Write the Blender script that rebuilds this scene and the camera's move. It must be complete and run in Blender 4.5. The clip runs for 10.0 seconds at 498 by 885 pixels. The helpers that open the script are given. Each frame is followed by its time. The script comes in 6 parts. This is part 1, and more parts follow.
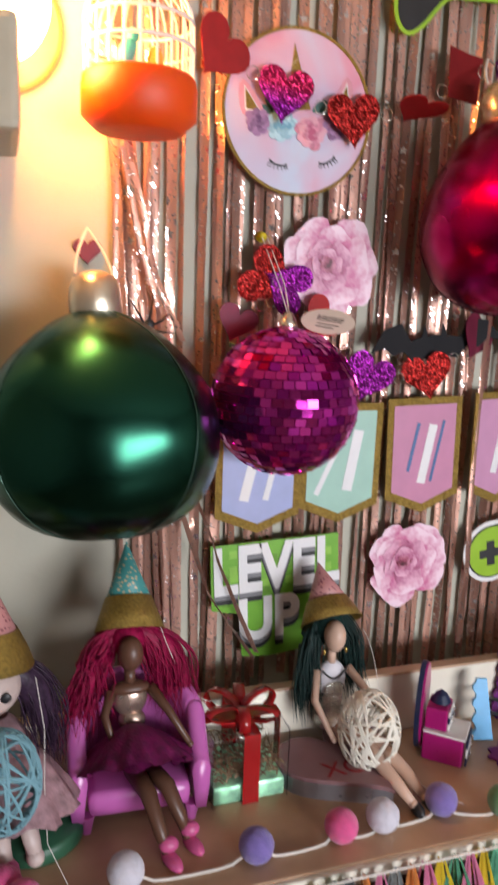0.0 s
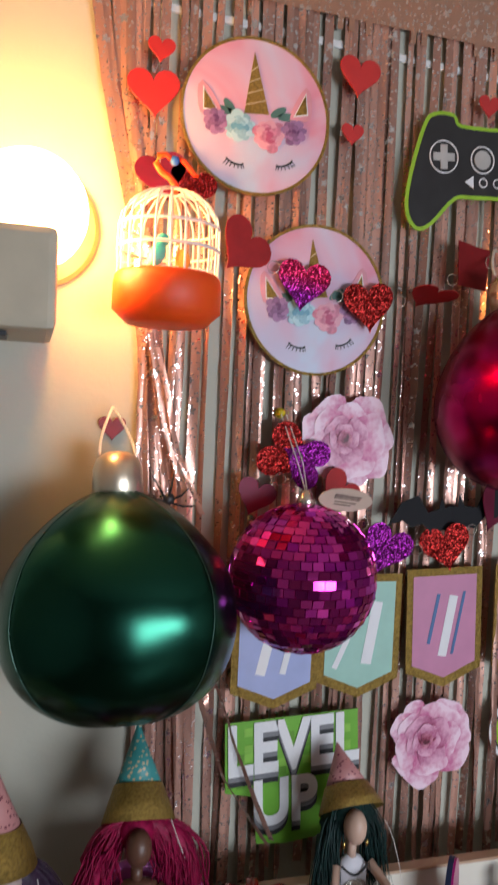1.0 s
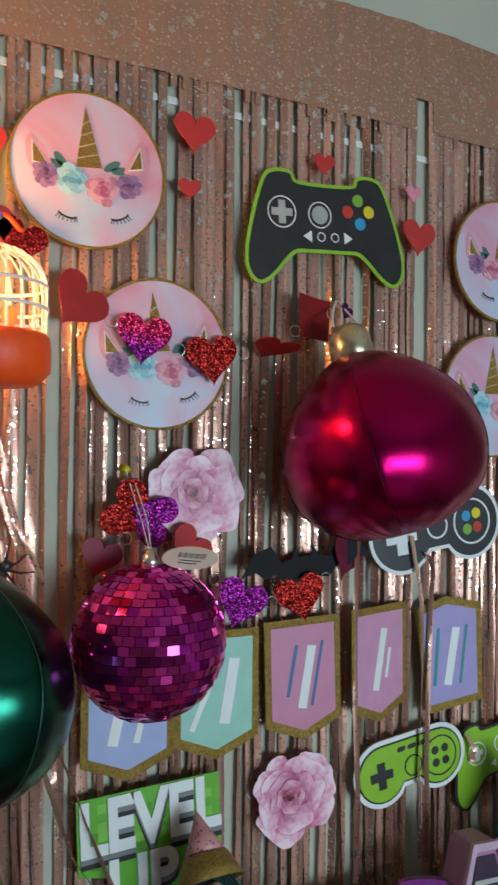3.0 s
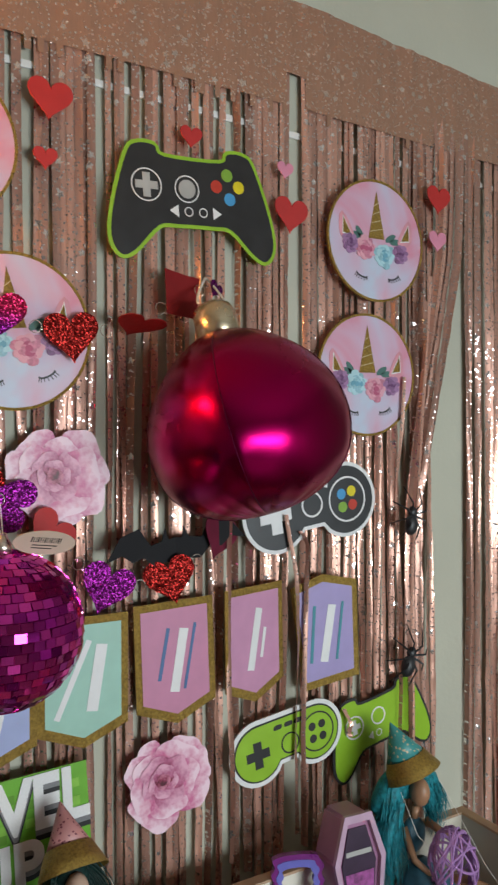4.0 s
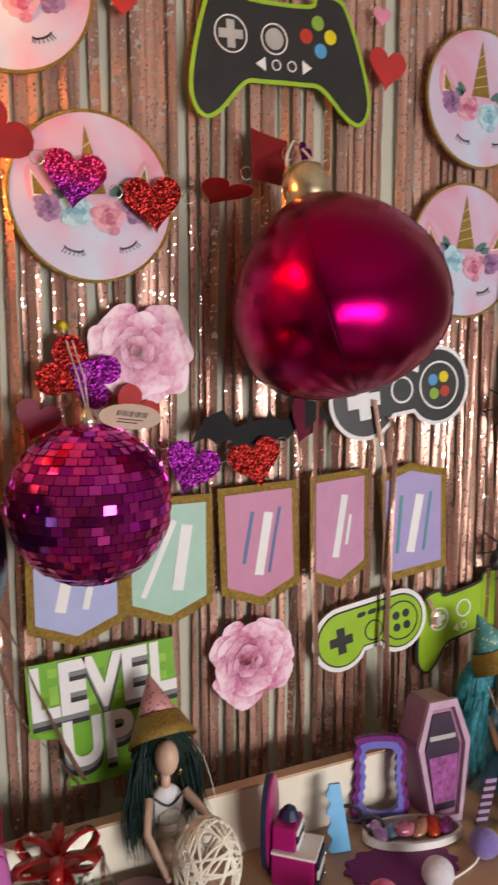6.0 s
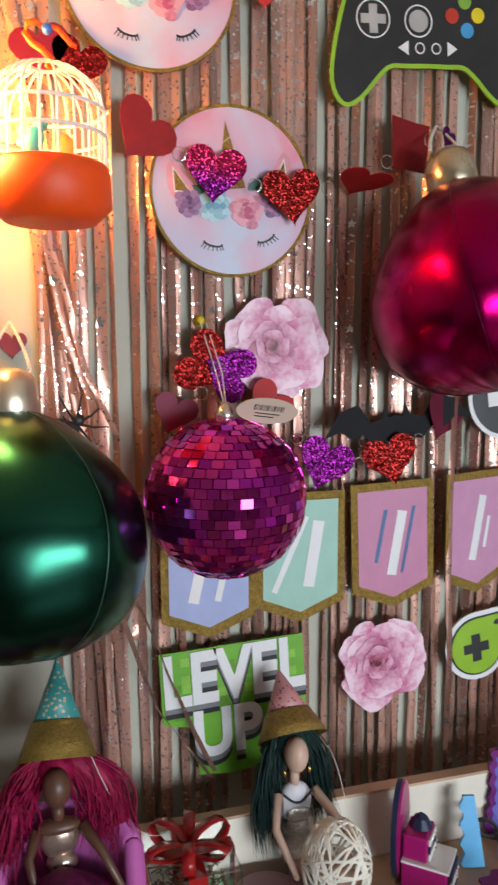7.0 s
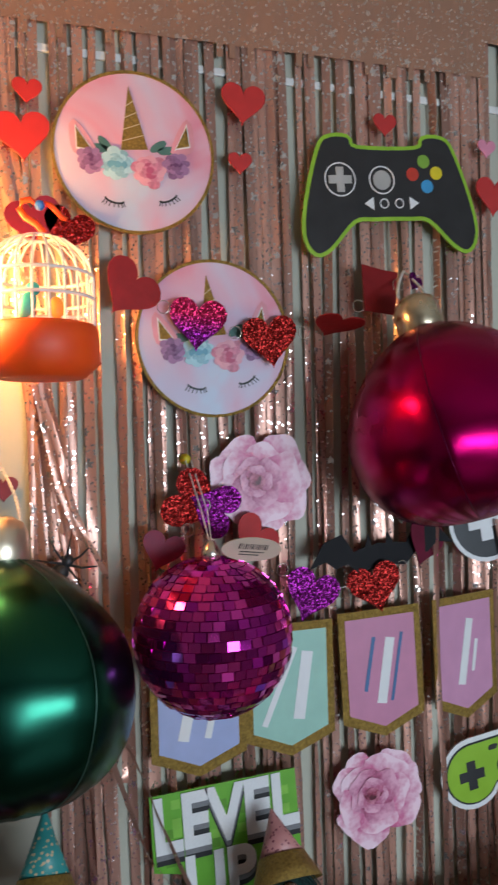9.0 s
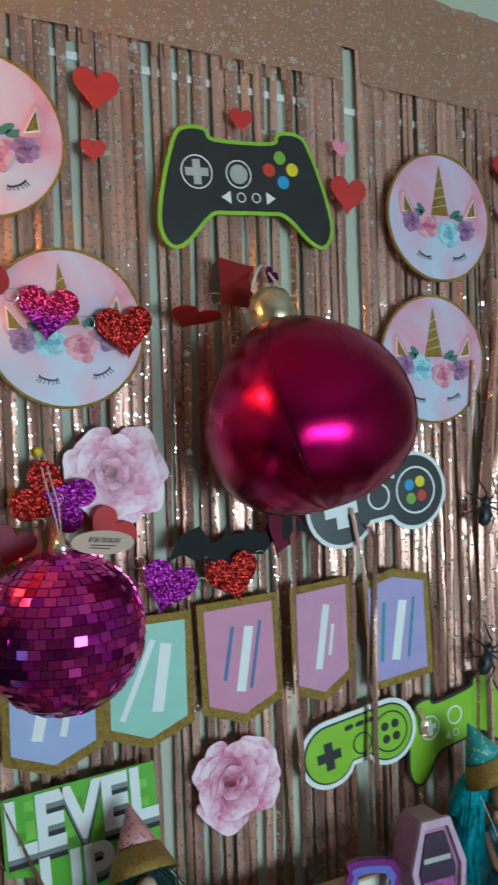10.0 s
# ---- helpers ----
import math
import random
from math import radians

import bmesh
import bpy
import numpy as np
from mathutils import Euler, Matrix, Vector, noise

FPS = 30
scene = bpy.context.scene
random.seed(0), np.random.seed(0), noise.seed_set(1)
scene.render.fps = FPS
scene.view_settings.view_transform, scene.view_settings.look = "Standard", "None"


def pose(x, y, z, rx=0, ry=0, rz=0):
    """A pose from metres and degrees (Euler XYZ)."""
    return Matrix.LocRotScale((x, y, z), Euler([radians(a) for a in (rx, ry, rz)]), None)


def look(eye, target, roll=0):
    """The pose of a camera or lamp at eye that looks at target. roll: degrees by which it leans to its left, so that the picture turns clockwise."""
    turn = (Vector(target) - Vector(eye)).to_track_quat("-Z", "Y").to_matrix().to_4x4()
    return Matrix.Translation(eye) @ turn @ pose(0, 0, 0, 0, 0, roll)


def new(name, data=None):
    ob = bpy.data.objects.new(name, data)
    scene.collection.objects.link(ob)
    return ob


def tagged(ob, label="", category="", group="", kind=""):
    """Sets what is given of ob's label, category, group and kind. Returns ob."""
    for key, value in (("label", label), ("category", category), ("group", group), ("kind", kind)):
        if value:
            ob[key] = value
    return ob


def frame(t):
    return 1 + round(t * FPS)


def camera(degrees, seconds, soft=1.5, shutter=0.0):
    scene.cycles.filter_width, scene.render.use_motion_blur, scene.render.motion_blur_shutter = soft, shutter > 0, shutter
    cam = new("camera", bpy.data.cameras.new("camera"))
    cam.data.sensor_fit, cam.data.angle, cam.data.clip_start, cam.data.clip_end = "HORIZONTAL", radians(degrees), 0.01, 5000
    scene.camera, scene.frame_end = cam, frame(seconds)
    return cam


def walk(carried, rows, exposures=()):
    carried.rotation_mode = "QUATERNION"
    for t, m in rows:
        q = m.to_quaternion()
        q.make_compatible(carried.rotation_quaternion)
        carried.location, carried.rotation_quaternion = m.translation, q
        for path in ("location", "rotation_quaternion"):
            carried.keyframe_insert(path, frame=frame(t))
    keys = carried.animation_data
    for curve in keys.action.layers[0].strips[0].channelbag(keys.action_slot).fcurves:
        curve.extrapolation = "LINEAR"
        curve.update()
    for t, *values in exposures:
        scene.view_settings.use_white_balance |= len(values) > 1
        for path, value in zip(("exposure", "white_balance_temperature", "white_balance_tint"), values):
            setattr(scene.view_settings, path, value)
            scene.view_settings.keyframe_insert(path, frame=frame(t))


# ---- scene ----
cam = camera(37.0, 10.0, 2.2, 0.4)
PATH = [
    (0, (0.059, 0.017, 1.539), (0.67, 1.878, 1.133), 2.1),
    (0.2, (0.037, 0.019, 1.551), (0.642, 1.896, 1.219), 2.7),
    (0.5, (0.038, 0.019, 1.577), (0.603, 1.925, 1.359), 2.8),
    (1, (0.057, 0.017, 1.613), (0.619, 1.935, 1.532), 2.6),
    (1.5, (0.07, 0.01, 1.647), (0.662, 1.92, 1.672), 2.2),
    (2, (0.089, 0.014, 1.65), (0.742, 1.904, 1.708), 1.8),
    (2.2, (0.104, 0.01, 1.653), (0.79, 1.887, 1.708), 1.6),
    (3.3, (0.165, 0.014, 1.632), (1.037, 1.813, 1.654), 0.4),
    (3.5, (0.194, 0.005, 1.628), (1.106, 1.785, 1.647), 0.3),
    (4, (0.224, -0.006, 1.633), (1.225, 1.725, 1.622), -0.1),
    (4.5, (0.238, -0.002, 1.631), (1.278, 1.706, 1.585), -0.3),
    (5, (0.241, 0.009, 1.62), (1.273, 1.719, 1.519), -0.3),
    (5.2, (0.241, 0.021, 1.611), (1.249, 1.743, 1.476), -0.2),
    (6.3, (0.211, 0.057, 1.576), (0.953, 1.895, 1.307), 0.0),
    (6.5, (0.209, 0.062, 1.575), (0.882, 1.925, 1.302), -0.0),
    (7, (0.199, 0.071, 1.579), (0.743, 1.979, 1.322), -0.2),
    (7.5, (0.191, 0.079, 1.583), (0.63, 2.02, 1.376), -0.6),
    (8, (0.19, 0.07, 1.605), (0.606, 2.022, 1.479), -0.9),
    (8.5, (0.192, 0.052, 1.631), (0.666, 1.994, 1.58), -1.2),
    (9, (0.203, 0.041, 1.642), (0.774, 1.958, 1.63), -1.6),
    (9.5, (0.232, 0.038, 1.626), (0.942, 1.907, 1.633), -1.8),
    (10, (0.252, 0.023, 1.636), (1.092, 1.838, 1.602), -1.8),
]
EXPOSURES = [(0.0, 0.52, 7700, 26), (0.5, 0.17, 7350, 24), (1.0, 0.03, 7000, 22), (2.0, -0.15, 6700, 22), (3.5, 0.02, 6400, -4), (4.0, 0.13, 7500, 13), (4.5, 0.24, 9700, 33), (5.0, 0.29, 9900, 37), (6.5, 0.35, 7900, 22), (7.5, 0.21, 6800, 17), (9.0, -0.12, 6600, 14), (9.5, -0.02, 6000, -6), (10.0, 0.1, 6100, -6)]
walk(cam, [(t, look(eye, target, roll)) for t, eye, target, roll in PATH], EXPOSURES)

# ---- world and lights ----
world = bpy.data.worlds.new("sky")
world.use_nodes = True
scene.world = world
sky = world.node_tree.nodes.new("ShaderNodeTexSky")
sky.sky_type, sky.sun_disc, sky.sun_elevation, sky.sun_rotation = "NISHITA", False, radians(35), radians(160)
world.node_tree.links.new(sky.outputs[0], world.node_tree.nodes["Background"].inputs[0])
world.node_tree.nodes["Background"].inputs[1].default_value = 0.08
WIN = (0.50, 2.30, 0.82, 1.56)          # x0, x1, z0, z1 of the window behind the camera
SOUTH = -2.2
day = bpy.data.lights.new("window_daylight", "AREA")
day.shape, day.size, day.size_y, day.energy, day.color = "RECTANGLE", WIN[1] - WIN[0], WIN[3] - WIN[2], 80, (0.67, 0.85, 1.0)
day_ob = new("window_daylight", day)
day_ob.matrix_world = look(((WIN[0] + WIN[1]) / 2, SOUTH - 0.06, (WIN[2] + WIN[3]) / 2), ((WIN[0] + WIN[1]) / 2 - 0.3, 1.0, 1.0))
GLOBE_LIGHT = 72.0

# ---- materials ----
MATS = {}


def nodes_of(name):
    m = bpy.data.materials.new(name)
    m.use_nodes = True
    nt = m.node_tree
    return m, nt, nt.nodes["Principled BSDF"]


def mat(name, base, rough=0.5, metal=0.0, var=0.12, scale=30.0, bump=0.0, bump_scale=200.0, coat=0.0, emit=None, spots=None, sheen=0.0, alpha=1.0):
    """A surface with two scales of variation; spots = (colour, scale, size) scatters small marks."""
    if name in MATS:
        return MATS[name]
    m, nt, bsdf = nodes_of(name)
    co = nt.nodes.new("ShaderNodeTexCoord")
    big = nt.nodes.new("ShaderNodeTexNoise")
    big.inputs["Scale"].default_value, big.inputs["Detail"].default_value = scale, 6
    nt.links.new(co.outputs["Object"], big.inputs["Vector"])
    ramp = nt.nodes.new("ShaderNodeMapRange")
    ramp.inputs[1].default_value, ramp.inputs[2].default_value = 0.3, 0.7
    ramp.inputs[3].default_value, ramp.inputs[4].default_value = 1 - var, 1 + var
    nt.links.new(big.outputs["Fac"], ramp.inputs[0])
    mul = nt.nodes.new("ShaderNodeMix")
    mul.data_type, mul.blend_type = "RGBA", "MULTIPLY"
    mul.inputs["Factor"].default_value = 1.0
    mul.inputs[6].default_value = (*base, 1)
    nt.links.new(ramp.outputs[0], mul.inputs[7])
    out = mul.outputs[2]
    if spots:
        colour, sscale, size = spots
        vor = nt.nodes.new("ShaderNodeTexVoronoi")
        vor.inputs["Scale"].default_value = sscale
        nt.links.new(co.outputs["Object"], vor.inputs["Vector"])
        less = nt.nodes.new("ShaderNodeMath")
        less.operation = "LESS_THAN"
        less.inputs[1].default_value = size
        nt.links.new(vor.outputs["Distance"], less.inputs[0])
        mix = nt.nodes.new("ShaderNodeMix")
        mix.data_type = "RGBA"
        nt.links.new(less.outputs[0], mix.inputs["Factor"])
        nt.links.new(out, mix.inputs[6])
        mix.inputs[7].default_value = (*colour, 1)
        out = mix.outputs[2]
    nt.links.new(out, bsdf.inputs["Base Color"])
    rr = nt.nodes.new("ShaderNodeMapRange")
    rr.inputs[3].default_value, rr.inputs[4].default_value = max(0.02, rough - 0.08), min(1, rough + 0.08)
    nt.links.new(big.outputs["Fac"], rr.inputs[0])
    nt.links.new(rr.outputs[0], bsdf.inputs["Roughness"])
    bsdf.inputs["Metallic"].default_value = metal
    bsdf.inputs["Coat Weight"].default_value = coat
    bsdf.inputs["Sheen Weight"].default_value = sheen
    bsdf.inputs["Alpha"].default_value = alpha
    if emit:
        bsdf.inputs["Emission Color"].default_value, bsdf.inputs["Emission Strength"].default_value = (*emit[0], 1), emit[1]
    if bump:
        fine = nt.nodes.new("ShaderNodeTexNoise")
        fine.inputs["Scale"].default_value, fine.inputs["Detail"].default_value = bump_scale, 4
        nt.links.new(co.outputs["Object"], fine.inputs["Vector"])
        b = nt.nodes.new("ShaderNodeBump")
        b.inputs["Strength"].default_value, b.inputs["Distance"].default_value = bump, 0.002
        nt.links.new(fine.outputs["Fac"], b.inputs["Height"])
        nt.links.new(b.outputs[0], bsdf.inputs["Normal"])
    MATS[name] = m
    return m


def foil_mat(name, base, star_colour, rough, metal=0.5, bump=0.16):
    """Metallised plastic film printed with mirror-bright dots and five-pointed stars."""
    m, nt, bsdf = nodes_of(name)

    def math_node(op, a, b=None):
        nd = nt.nodes.new("ShaderNodeMath")
        nd.operation = op
        for k, v in enumerate((a, b)):
            if v is None:
                continue
            if isinstance(v, (int, float)):
                nd.inputs[k].default_value = v
            else:
                nt.links.new(v, nd.inputs[k])
        return nd.outputs[0]

    co = nt.nodes.new("ShaderNodeTexCoord")
    sep = nt.nodes.new("ShaderNodeSeparateXYZ")
    flat_co = nt.nodes.new("ShaderNodeCombineXYZ")
    nt.links.new(co.outputs["Object"], sep.inputs[0])
    nt.links.new(sep.outputs[0], flat_co.inputs[0])
    nt.links.new(sep.outputs[2], flat_co.inputs[1])

    def star_layer(scale, small, large, share):
        vor = nt.nodes.new("ShaderNodeTexVoronoi")
        vor.voronoi_dimensions = "2D"
        vor.inputs["Scale"].default_value = scale
        nt.links.new(flat_co.outputs[0], vor.inputs["Vector"])
        away = nt.nodes.new("ShaderNodeVectorMath")
        away.operation = "SUBTRACT"
        nt.links.new(flat_co.outputs[0], away.inputs[0])
        nt.links.new(vor.outputs["Position"], away.inputs[1])
        xy = nt.nodes.new("ShaderNodeSeparateXYZ")
        nt.links.new(away.outputs[0], xy.inputs[0])
        rgb = nt.nodes.new("ShaderNodeSeparateColor")
        nt.links.new(vor.outputs["Color"], rgb.inputs[0])
        length = nt.nodes.new("ShaderNodeVectorMath")
        length.operation = "LENGTH"
        nt.links.new(away.outputs[0], length.inputs[0])
        angle = math_node("ADD", math_node("ARCTAN2", xy.outputs[1], xy.outputs[0]), math_node("MULTIPLY", rgb.outputs[0], 6.283))
        spike = math_node("MULTIPLY", math_node("PINGPONG", angle, math.pi / 5), 5 / math.pi)
        reach = math_node("ADD", math_node("MULTIPLY", rgb.outputs[1], large - small), small)
        edge = math_node("MULTIPLY", reach, math_node("ADD", math_node("MULTIPLY", spike, 0.58), 0.42))
        inside = math_node("LESS_THAN", length.outputs["Value"], edge)
        return math_node("MULTIPLY", inside, math_node("LESS_THAN", rgb.outputs[2], share)), vor.outputs["Color"]

    dots, tilt = star_layer(165.0, 0.0011, 0.0028, 0.55)
    stars, _ = star_layer(38.0, 0.004, 0.0080, 0.30)
    mark = math_node("MAXIMUM", dots, stars)
    info = nt.nodes.new("ShaderNodeObjectInfo")
    hue = nt.nodes.new("ShaderNodeMapRange")
    hue.inputs[3].default_value, hue.inputs[4].default_value = 0.62, 1.22
    nt.links.new(info.outputs["Random"], hue.inputs[0])
    mul = nt.nodes.new("ShaderNodeMix")
    mul.data_type, mul.blend_type = "RGBA", "MULTIPLY"
    mul.inputs["Factor"].default_value = 1.0
    mul.inputs[6].default_value = (*base, 1)
    nt.links.new(hue.outputs[0], mul.inputs[7])
    mix = nt.nodes.new("ShaderNodeMix")
    mix.data_type = "RGBA"
    nt.links.new(mark, mix.inputs["Factor"])
    nt.links.new(mul.outputs[2], mix.inputs[6])
    mix.inputs[7].default_value = (*star_colour, 1)
    nt.links.new(mix.outputs[2], bsdf.inputs["Base Color"])
    for socket, low, high in (("Metallic", metal, 0.86), ("Roughness", rough, 0.12)):
        rng_ = nt.nodes.new("ShaderNodeMapRange")
        rng_.inputs[3].default_value, rng_.inputs[4].default_value = low, high
        nt.links.new(mark, rng_.inputs[0])
        nt.links.new(rng_.outputs[0], bsdf.inputs[socket])
    crease = nt.nodes.new("ShaderNodeTexNoise")
    crease.inputs["Scale"].default_value, crease.inputs["Detail"].default_value = 120.0, 3
    long_fold = nt.nodes.new("ShaderNodeVectorMath")
    long_fold.operation = "MULTIPLY"
    long_fold.inputs[1].default_value = (1.0, 1.0, 0.12)
    nt.links.new(co.outputs["Object"], long_fold.inputs[0])
    nt.links.new(long_fold.outputs[0], crease.inputs["Vector"])
    b = nt.nodes.new("ShaderNodeBump")
    b.inputs["Strength"].default_value, b.inputs["Distance"].default_value = bump * 2.2, 0.002
    nt.links.new(crease.outputs["Fac"], b.inputs["Height"])
    # each mark is tipped a little its own way
    shift = nt.nodes.new("ShaderNodeVectorMath")
    shift.operation = "SUBTRACT"
    shift.inputs[1].default_value = (0.5, 0.5, 0.5)
    nt.links.new(tilt, shift.inputs[0])
    scaled = nt.nodes.new("ShaderNodeVectorMath")
    scaled.operation = "SCALE"
    nt.links.new(shift.outputs[0], scaled.inputs[0])
    nt.links.new(math_node("MULTIPLY", mark, 0.26), scaled.inputs["Scale"])
    add = nt.nodes.new("ShaderNodeVectorMath")
    add.operation = "ADD"
    nt.links.new(b.outputs[0], add.inputs[0])
    nt.links.new(scaled.outputs[0], add.inputs[1])
    unit = nt.nodes.new("ShaderNodeVectorMath")
    unit.operation = "NORMALIZE"
    nt.links.new(add.outputs[0], unit.inputs[0])
    nt.links.new(unit.outputs[0], bsdf.inputs["Normal"])
    return m


def facets(m, scale, lean):
    """Breaks a glossy surface into small flakes, each leaning its own way."""
    nt = m.node_tree
    bsdf = next(n for n in nt.nodes if n.type == "BSDF_PRINCIPLED")
    co = nt.nodes.new("ShaderNodeTexCoord")
    vor = nt.nodes.new("ShaderNodeTexVoronoi")
    vor.inputs["Scale"].default_value = scale
    nt.links.new(co.outputs["Object"], vor.inputs["Vector"])
    geo = nt.nodes.new("ShaderNodeNewGeometry")
    turn = nt.nodes.new("ShaderNodeVectorMath")
    turn.operation = "MULTIPLY_ADD"
    turn.inputs[1].default_value, turn.inputs[2].default_value = (lean,) * 3, (-lean / 2,) * 3
    nt.links.new(vor.outputs["Color"], turn.inputs[0])
    add = nt.nodes.new("ShaderNodeVectorMath")
    nt.links.new(geo.outputs["Normal"], add.inputs[0])
    nt.links.new(turn.outputs[0], add.inputs[1])
    unit = nt.nodes.new("ShaderNodeVectorMath")
    unit.operation = "NORMALIZE"
    nt.links.new(add.outputs[0], unit.inputs[0])
    nt.links.new(unit.outputs[0], bsdf.inputs["Normal"])


def petal_mat(name, deep, mid, pale):
    """Printed rose petal, deep pink at its foot and pale towards its rim."""
    m, nt, bsdf = nodes_of(name)
    co = nt.nodes.new("ShaderNodeTexCoord")
    sep = nt.nodes.new("ShaderNodeSeparateXYZ")
    nt.links.new(co.outputs["Object"], sep.inputs[0])
    streak = nt.nodes.new("ShaderNodeTexNoise")
    streak.inputs["Scale"].default_value, streak.inputs["Detail"].default_value = 2.2, 5
    nt.links.new(co.outputs["Object"], streak.inputs["Vector"])
    mad = nt.nodes.new("ShaderNodeMath")
    mad.operation = "MULTIPLY_ADD"
    mad.inputs[1].default_value, mad.inputs[2].default_value = 0.52, -0.08
    nt.links.new(sep.outputs[0], mad.inputs[0])
    tot = nt.nodes.new("ShaderNodeMath")
    tot.operation = "MULTIPLY_ADD"
    tot.inputs[1].default_value = 1.05
    nt.links.new(streak.outputs["Fac"], tot.inputs[0])
    nt.links.new(mad.outputs[0], tot.inputs[2])
    ramp = nt.nodes.new("ShaderNodeValToRGB")
    ramp.color_ramp.elements[0].position, ramp.color_ramp.elements[0].color = 0.10, (*deep, 1)
    ramp.color_ramp.elements[1].position, ramp.color_ramp.elements[1].color = 0.85, (*pale, 1)
    ramp.color_ramp.elements.new(0.42).color = (*mid, 1)
    nt.links.new(tot.outputs[0], ramp.inputs[0])
    nt.links.new(ramp.outputs[0], bsdf.inputs["Base Color"])
    bsdf.inputs["Roughness"].default_value = 0.45
    return m


def pastel_mat(name, a, b, c):
    """Printed watercolour wash of three pastels."""
    m, nt, bsdf = nodes_of(name)
    co = nt.nodes.new("ShaderNodeTexCoord")
    n1 = nt.nodes.new("ShaderNodeTexNoise")
    n1.inputs["Scale"].default_value, n1.inputs["Detail"].default_value, n1.inputs["Distortion"].default_value = 6.0, 3, 0.8
    nt.links.new(co.outputs["Object"], n1.inputs["Vector"])
    ramp = nt.nodes.new("ShaderNodeValToRGB")
    ramp.color_ramp.elements[0].position, ramp.color_ramp.elements[0].color = 0.36, (*a, 1)
    ramp.color_ramp.elements[1].position, ramp.color_ramp.elements[1].color = 0.64, (*c, 1)
    ramp.color_ramp.elements.new(0.5).color = (*b, 1)
    nt.links.new(n1.outputs["Fac"], ramp.inputs[0])
    nt.links.new(ramp.outputs[0], bsdf.inputs["Base Color"])
    bsdf.inputs["Roughness"].default_value = 0.38
    return m


def glass_mat(name, tint, rough=0.04):
    m, nt, bsdf = nodes_of(name)
    bsdf.inputs["Base Color"].default_value = (*tint, 1)
    bsdf.inputs["Transmission Weight"].default_value = 1.0
    bsdf.inputs["Roughness"].default_value = rough
    bsdf.inputs["IOR"].default_value = 1.1
    return m


WALL = mat("cream_wall_paint", (0.51, 0.497, 0.405), 0.75, var=0.05, scale=5, bump=0.25, bump_scale=90)
# unseen ceiling, walls and floor: coloured dark so balloons and foil reflect a dim room
CEIL = mat("ceiling_paint", (0.46, 0.43, 0.38), 0.85, var=0.03, scale=4)
DIM = mat("dimmed_taupe_wall", (0.26, 0.23, 0.20), 0.75, var=0.06, scale=5)
FLOOR = mat("floor_wood", (0.10, 0.062, 0.04), 0.45, var=0.3, scale=7)
FOIL = foil_mat("rose_gold_foil", (0.60, 0.315, 0.24), (0.88, 0.80, 0.78), 0.31, 0.44)
FOIL_TOP = foil_mat("rose_gold_foil_sheet", (0.55, 0.29, 0.195), (0.86, 0.68, 0.60), 0.36, 0.34, 0.2)
GOLD_GLITTER = mat("gold_glitter_card", (0.34, 0.21, 0.05), 0.42, 0.75, 0.35, 260, 0.9, 700)
WOOD = mat("dresser_wood", (0.50, 0.31, 0.19), 0.42, var=0.22, scale=9, bump=0.1, bump_scale=60)
CREAM = mat("cream_laminate", (0.80, 0.74, 0.62), 0.5, var=0.06, scale=12)
WHITE = mat("white_plastic", (0.82, 0.80, 0.77), 0.35, var=0.04)
BLACK = mat("black_card", (0.018, 0.018, 0.02), 0.45, var=0.2)
CHAR = mat("charcoal_print", (0.022, 0.021, 0.022), 0.32, var=0.15)
LIME = mat("lime_print", (0.27, 0.50, 0.03), 0.38, var=0.08)
WHITE_CARD = mat("white_card", (0.78, 0.78, 0.78), 0.45, var=0.04)
RED_FOIL = mat("red_foil", (0.36, 0.012, 0.012), 0.5, 0.35, 0.15, 40, 0.2, 120)
RED_GLITTER = mat("red_holographic_glitter", (0.22, 0.008, 0.006), 0.26, 0.85, 0.5, 400)
PURPLE_GLITTER = mat("purple_holographic_glitter", (0.16, 0.006, 0.14), 0.26, 0.85, 0.5, 400)
TWO_TONE = PURPLE_GLITTER.copy()
TWO_TONE.name = "red_to_purple_holographic_glitter"
tt = TWO_TONE.node_tree
tt_base = tt.nodes["Principled BSDF"].inputs["Base Color"]
tt_co, tt_sep, tt_map, tt_mix = (tt.nodes.new(k) for k in ("ShaderNodeTexCoord", "ShaderNodeSeparateXYZ", "ShaderNodeMapRange", "ShaderNodeMix"))
tt.links.new(tt_co.outputs["Object"], tt_sep.inputs[0])
tt.links.new(tt_sep.outputs[2], tt_map.inputs[0])
tt_map.inputs[1].default_value, tt_map.inputs[2].default_value = -0.012, 0.016
tt_mix.data_type = "RGBA"
tt.links.new(tt_map.outputs[0], tt_mix.inputs["Factor"])
tt.links.new(tt_base.links[0].from_socket, tt_mix.inputs[6])
tt_mix.inputs[7].default_value = (0.40, 0.012, 0.06, 1)
tt.links.new(tt_mix.outputs[2], tt_base)
MAGENTA_FOIL = mat("magenta_foil", (0.15, 0.004, 0.028), 0.55, 0.3, 0.2, 40)
RED_CARD = mat("red_card", (0.50, 0.022, 0.02), 0.5, var=0.08)
PINK_CARD = mat("pink_card", (0.72, 0.25, 0.36), 0.5, var=0.08)
SILVER = mat("satin_silver", (0.72, 0.66, 0.58), 0.24, 0.9, 0.06)
STRING = mat("white_string", (0.75, 0.70, 0.64), 0.8, var=0.1)
GREEN_BALLOON = mat("emerald_balloon_foil", (0.013, 0.092, 0.060), 0.25, 1.0, 0.08, 5, 0.10, 35)
RED_BALLOON = mat("magenta_balloon_foil", (0.40, 0.003, 0.085), 0.26, 1.0, 0.08, 5, 0.10, 35)
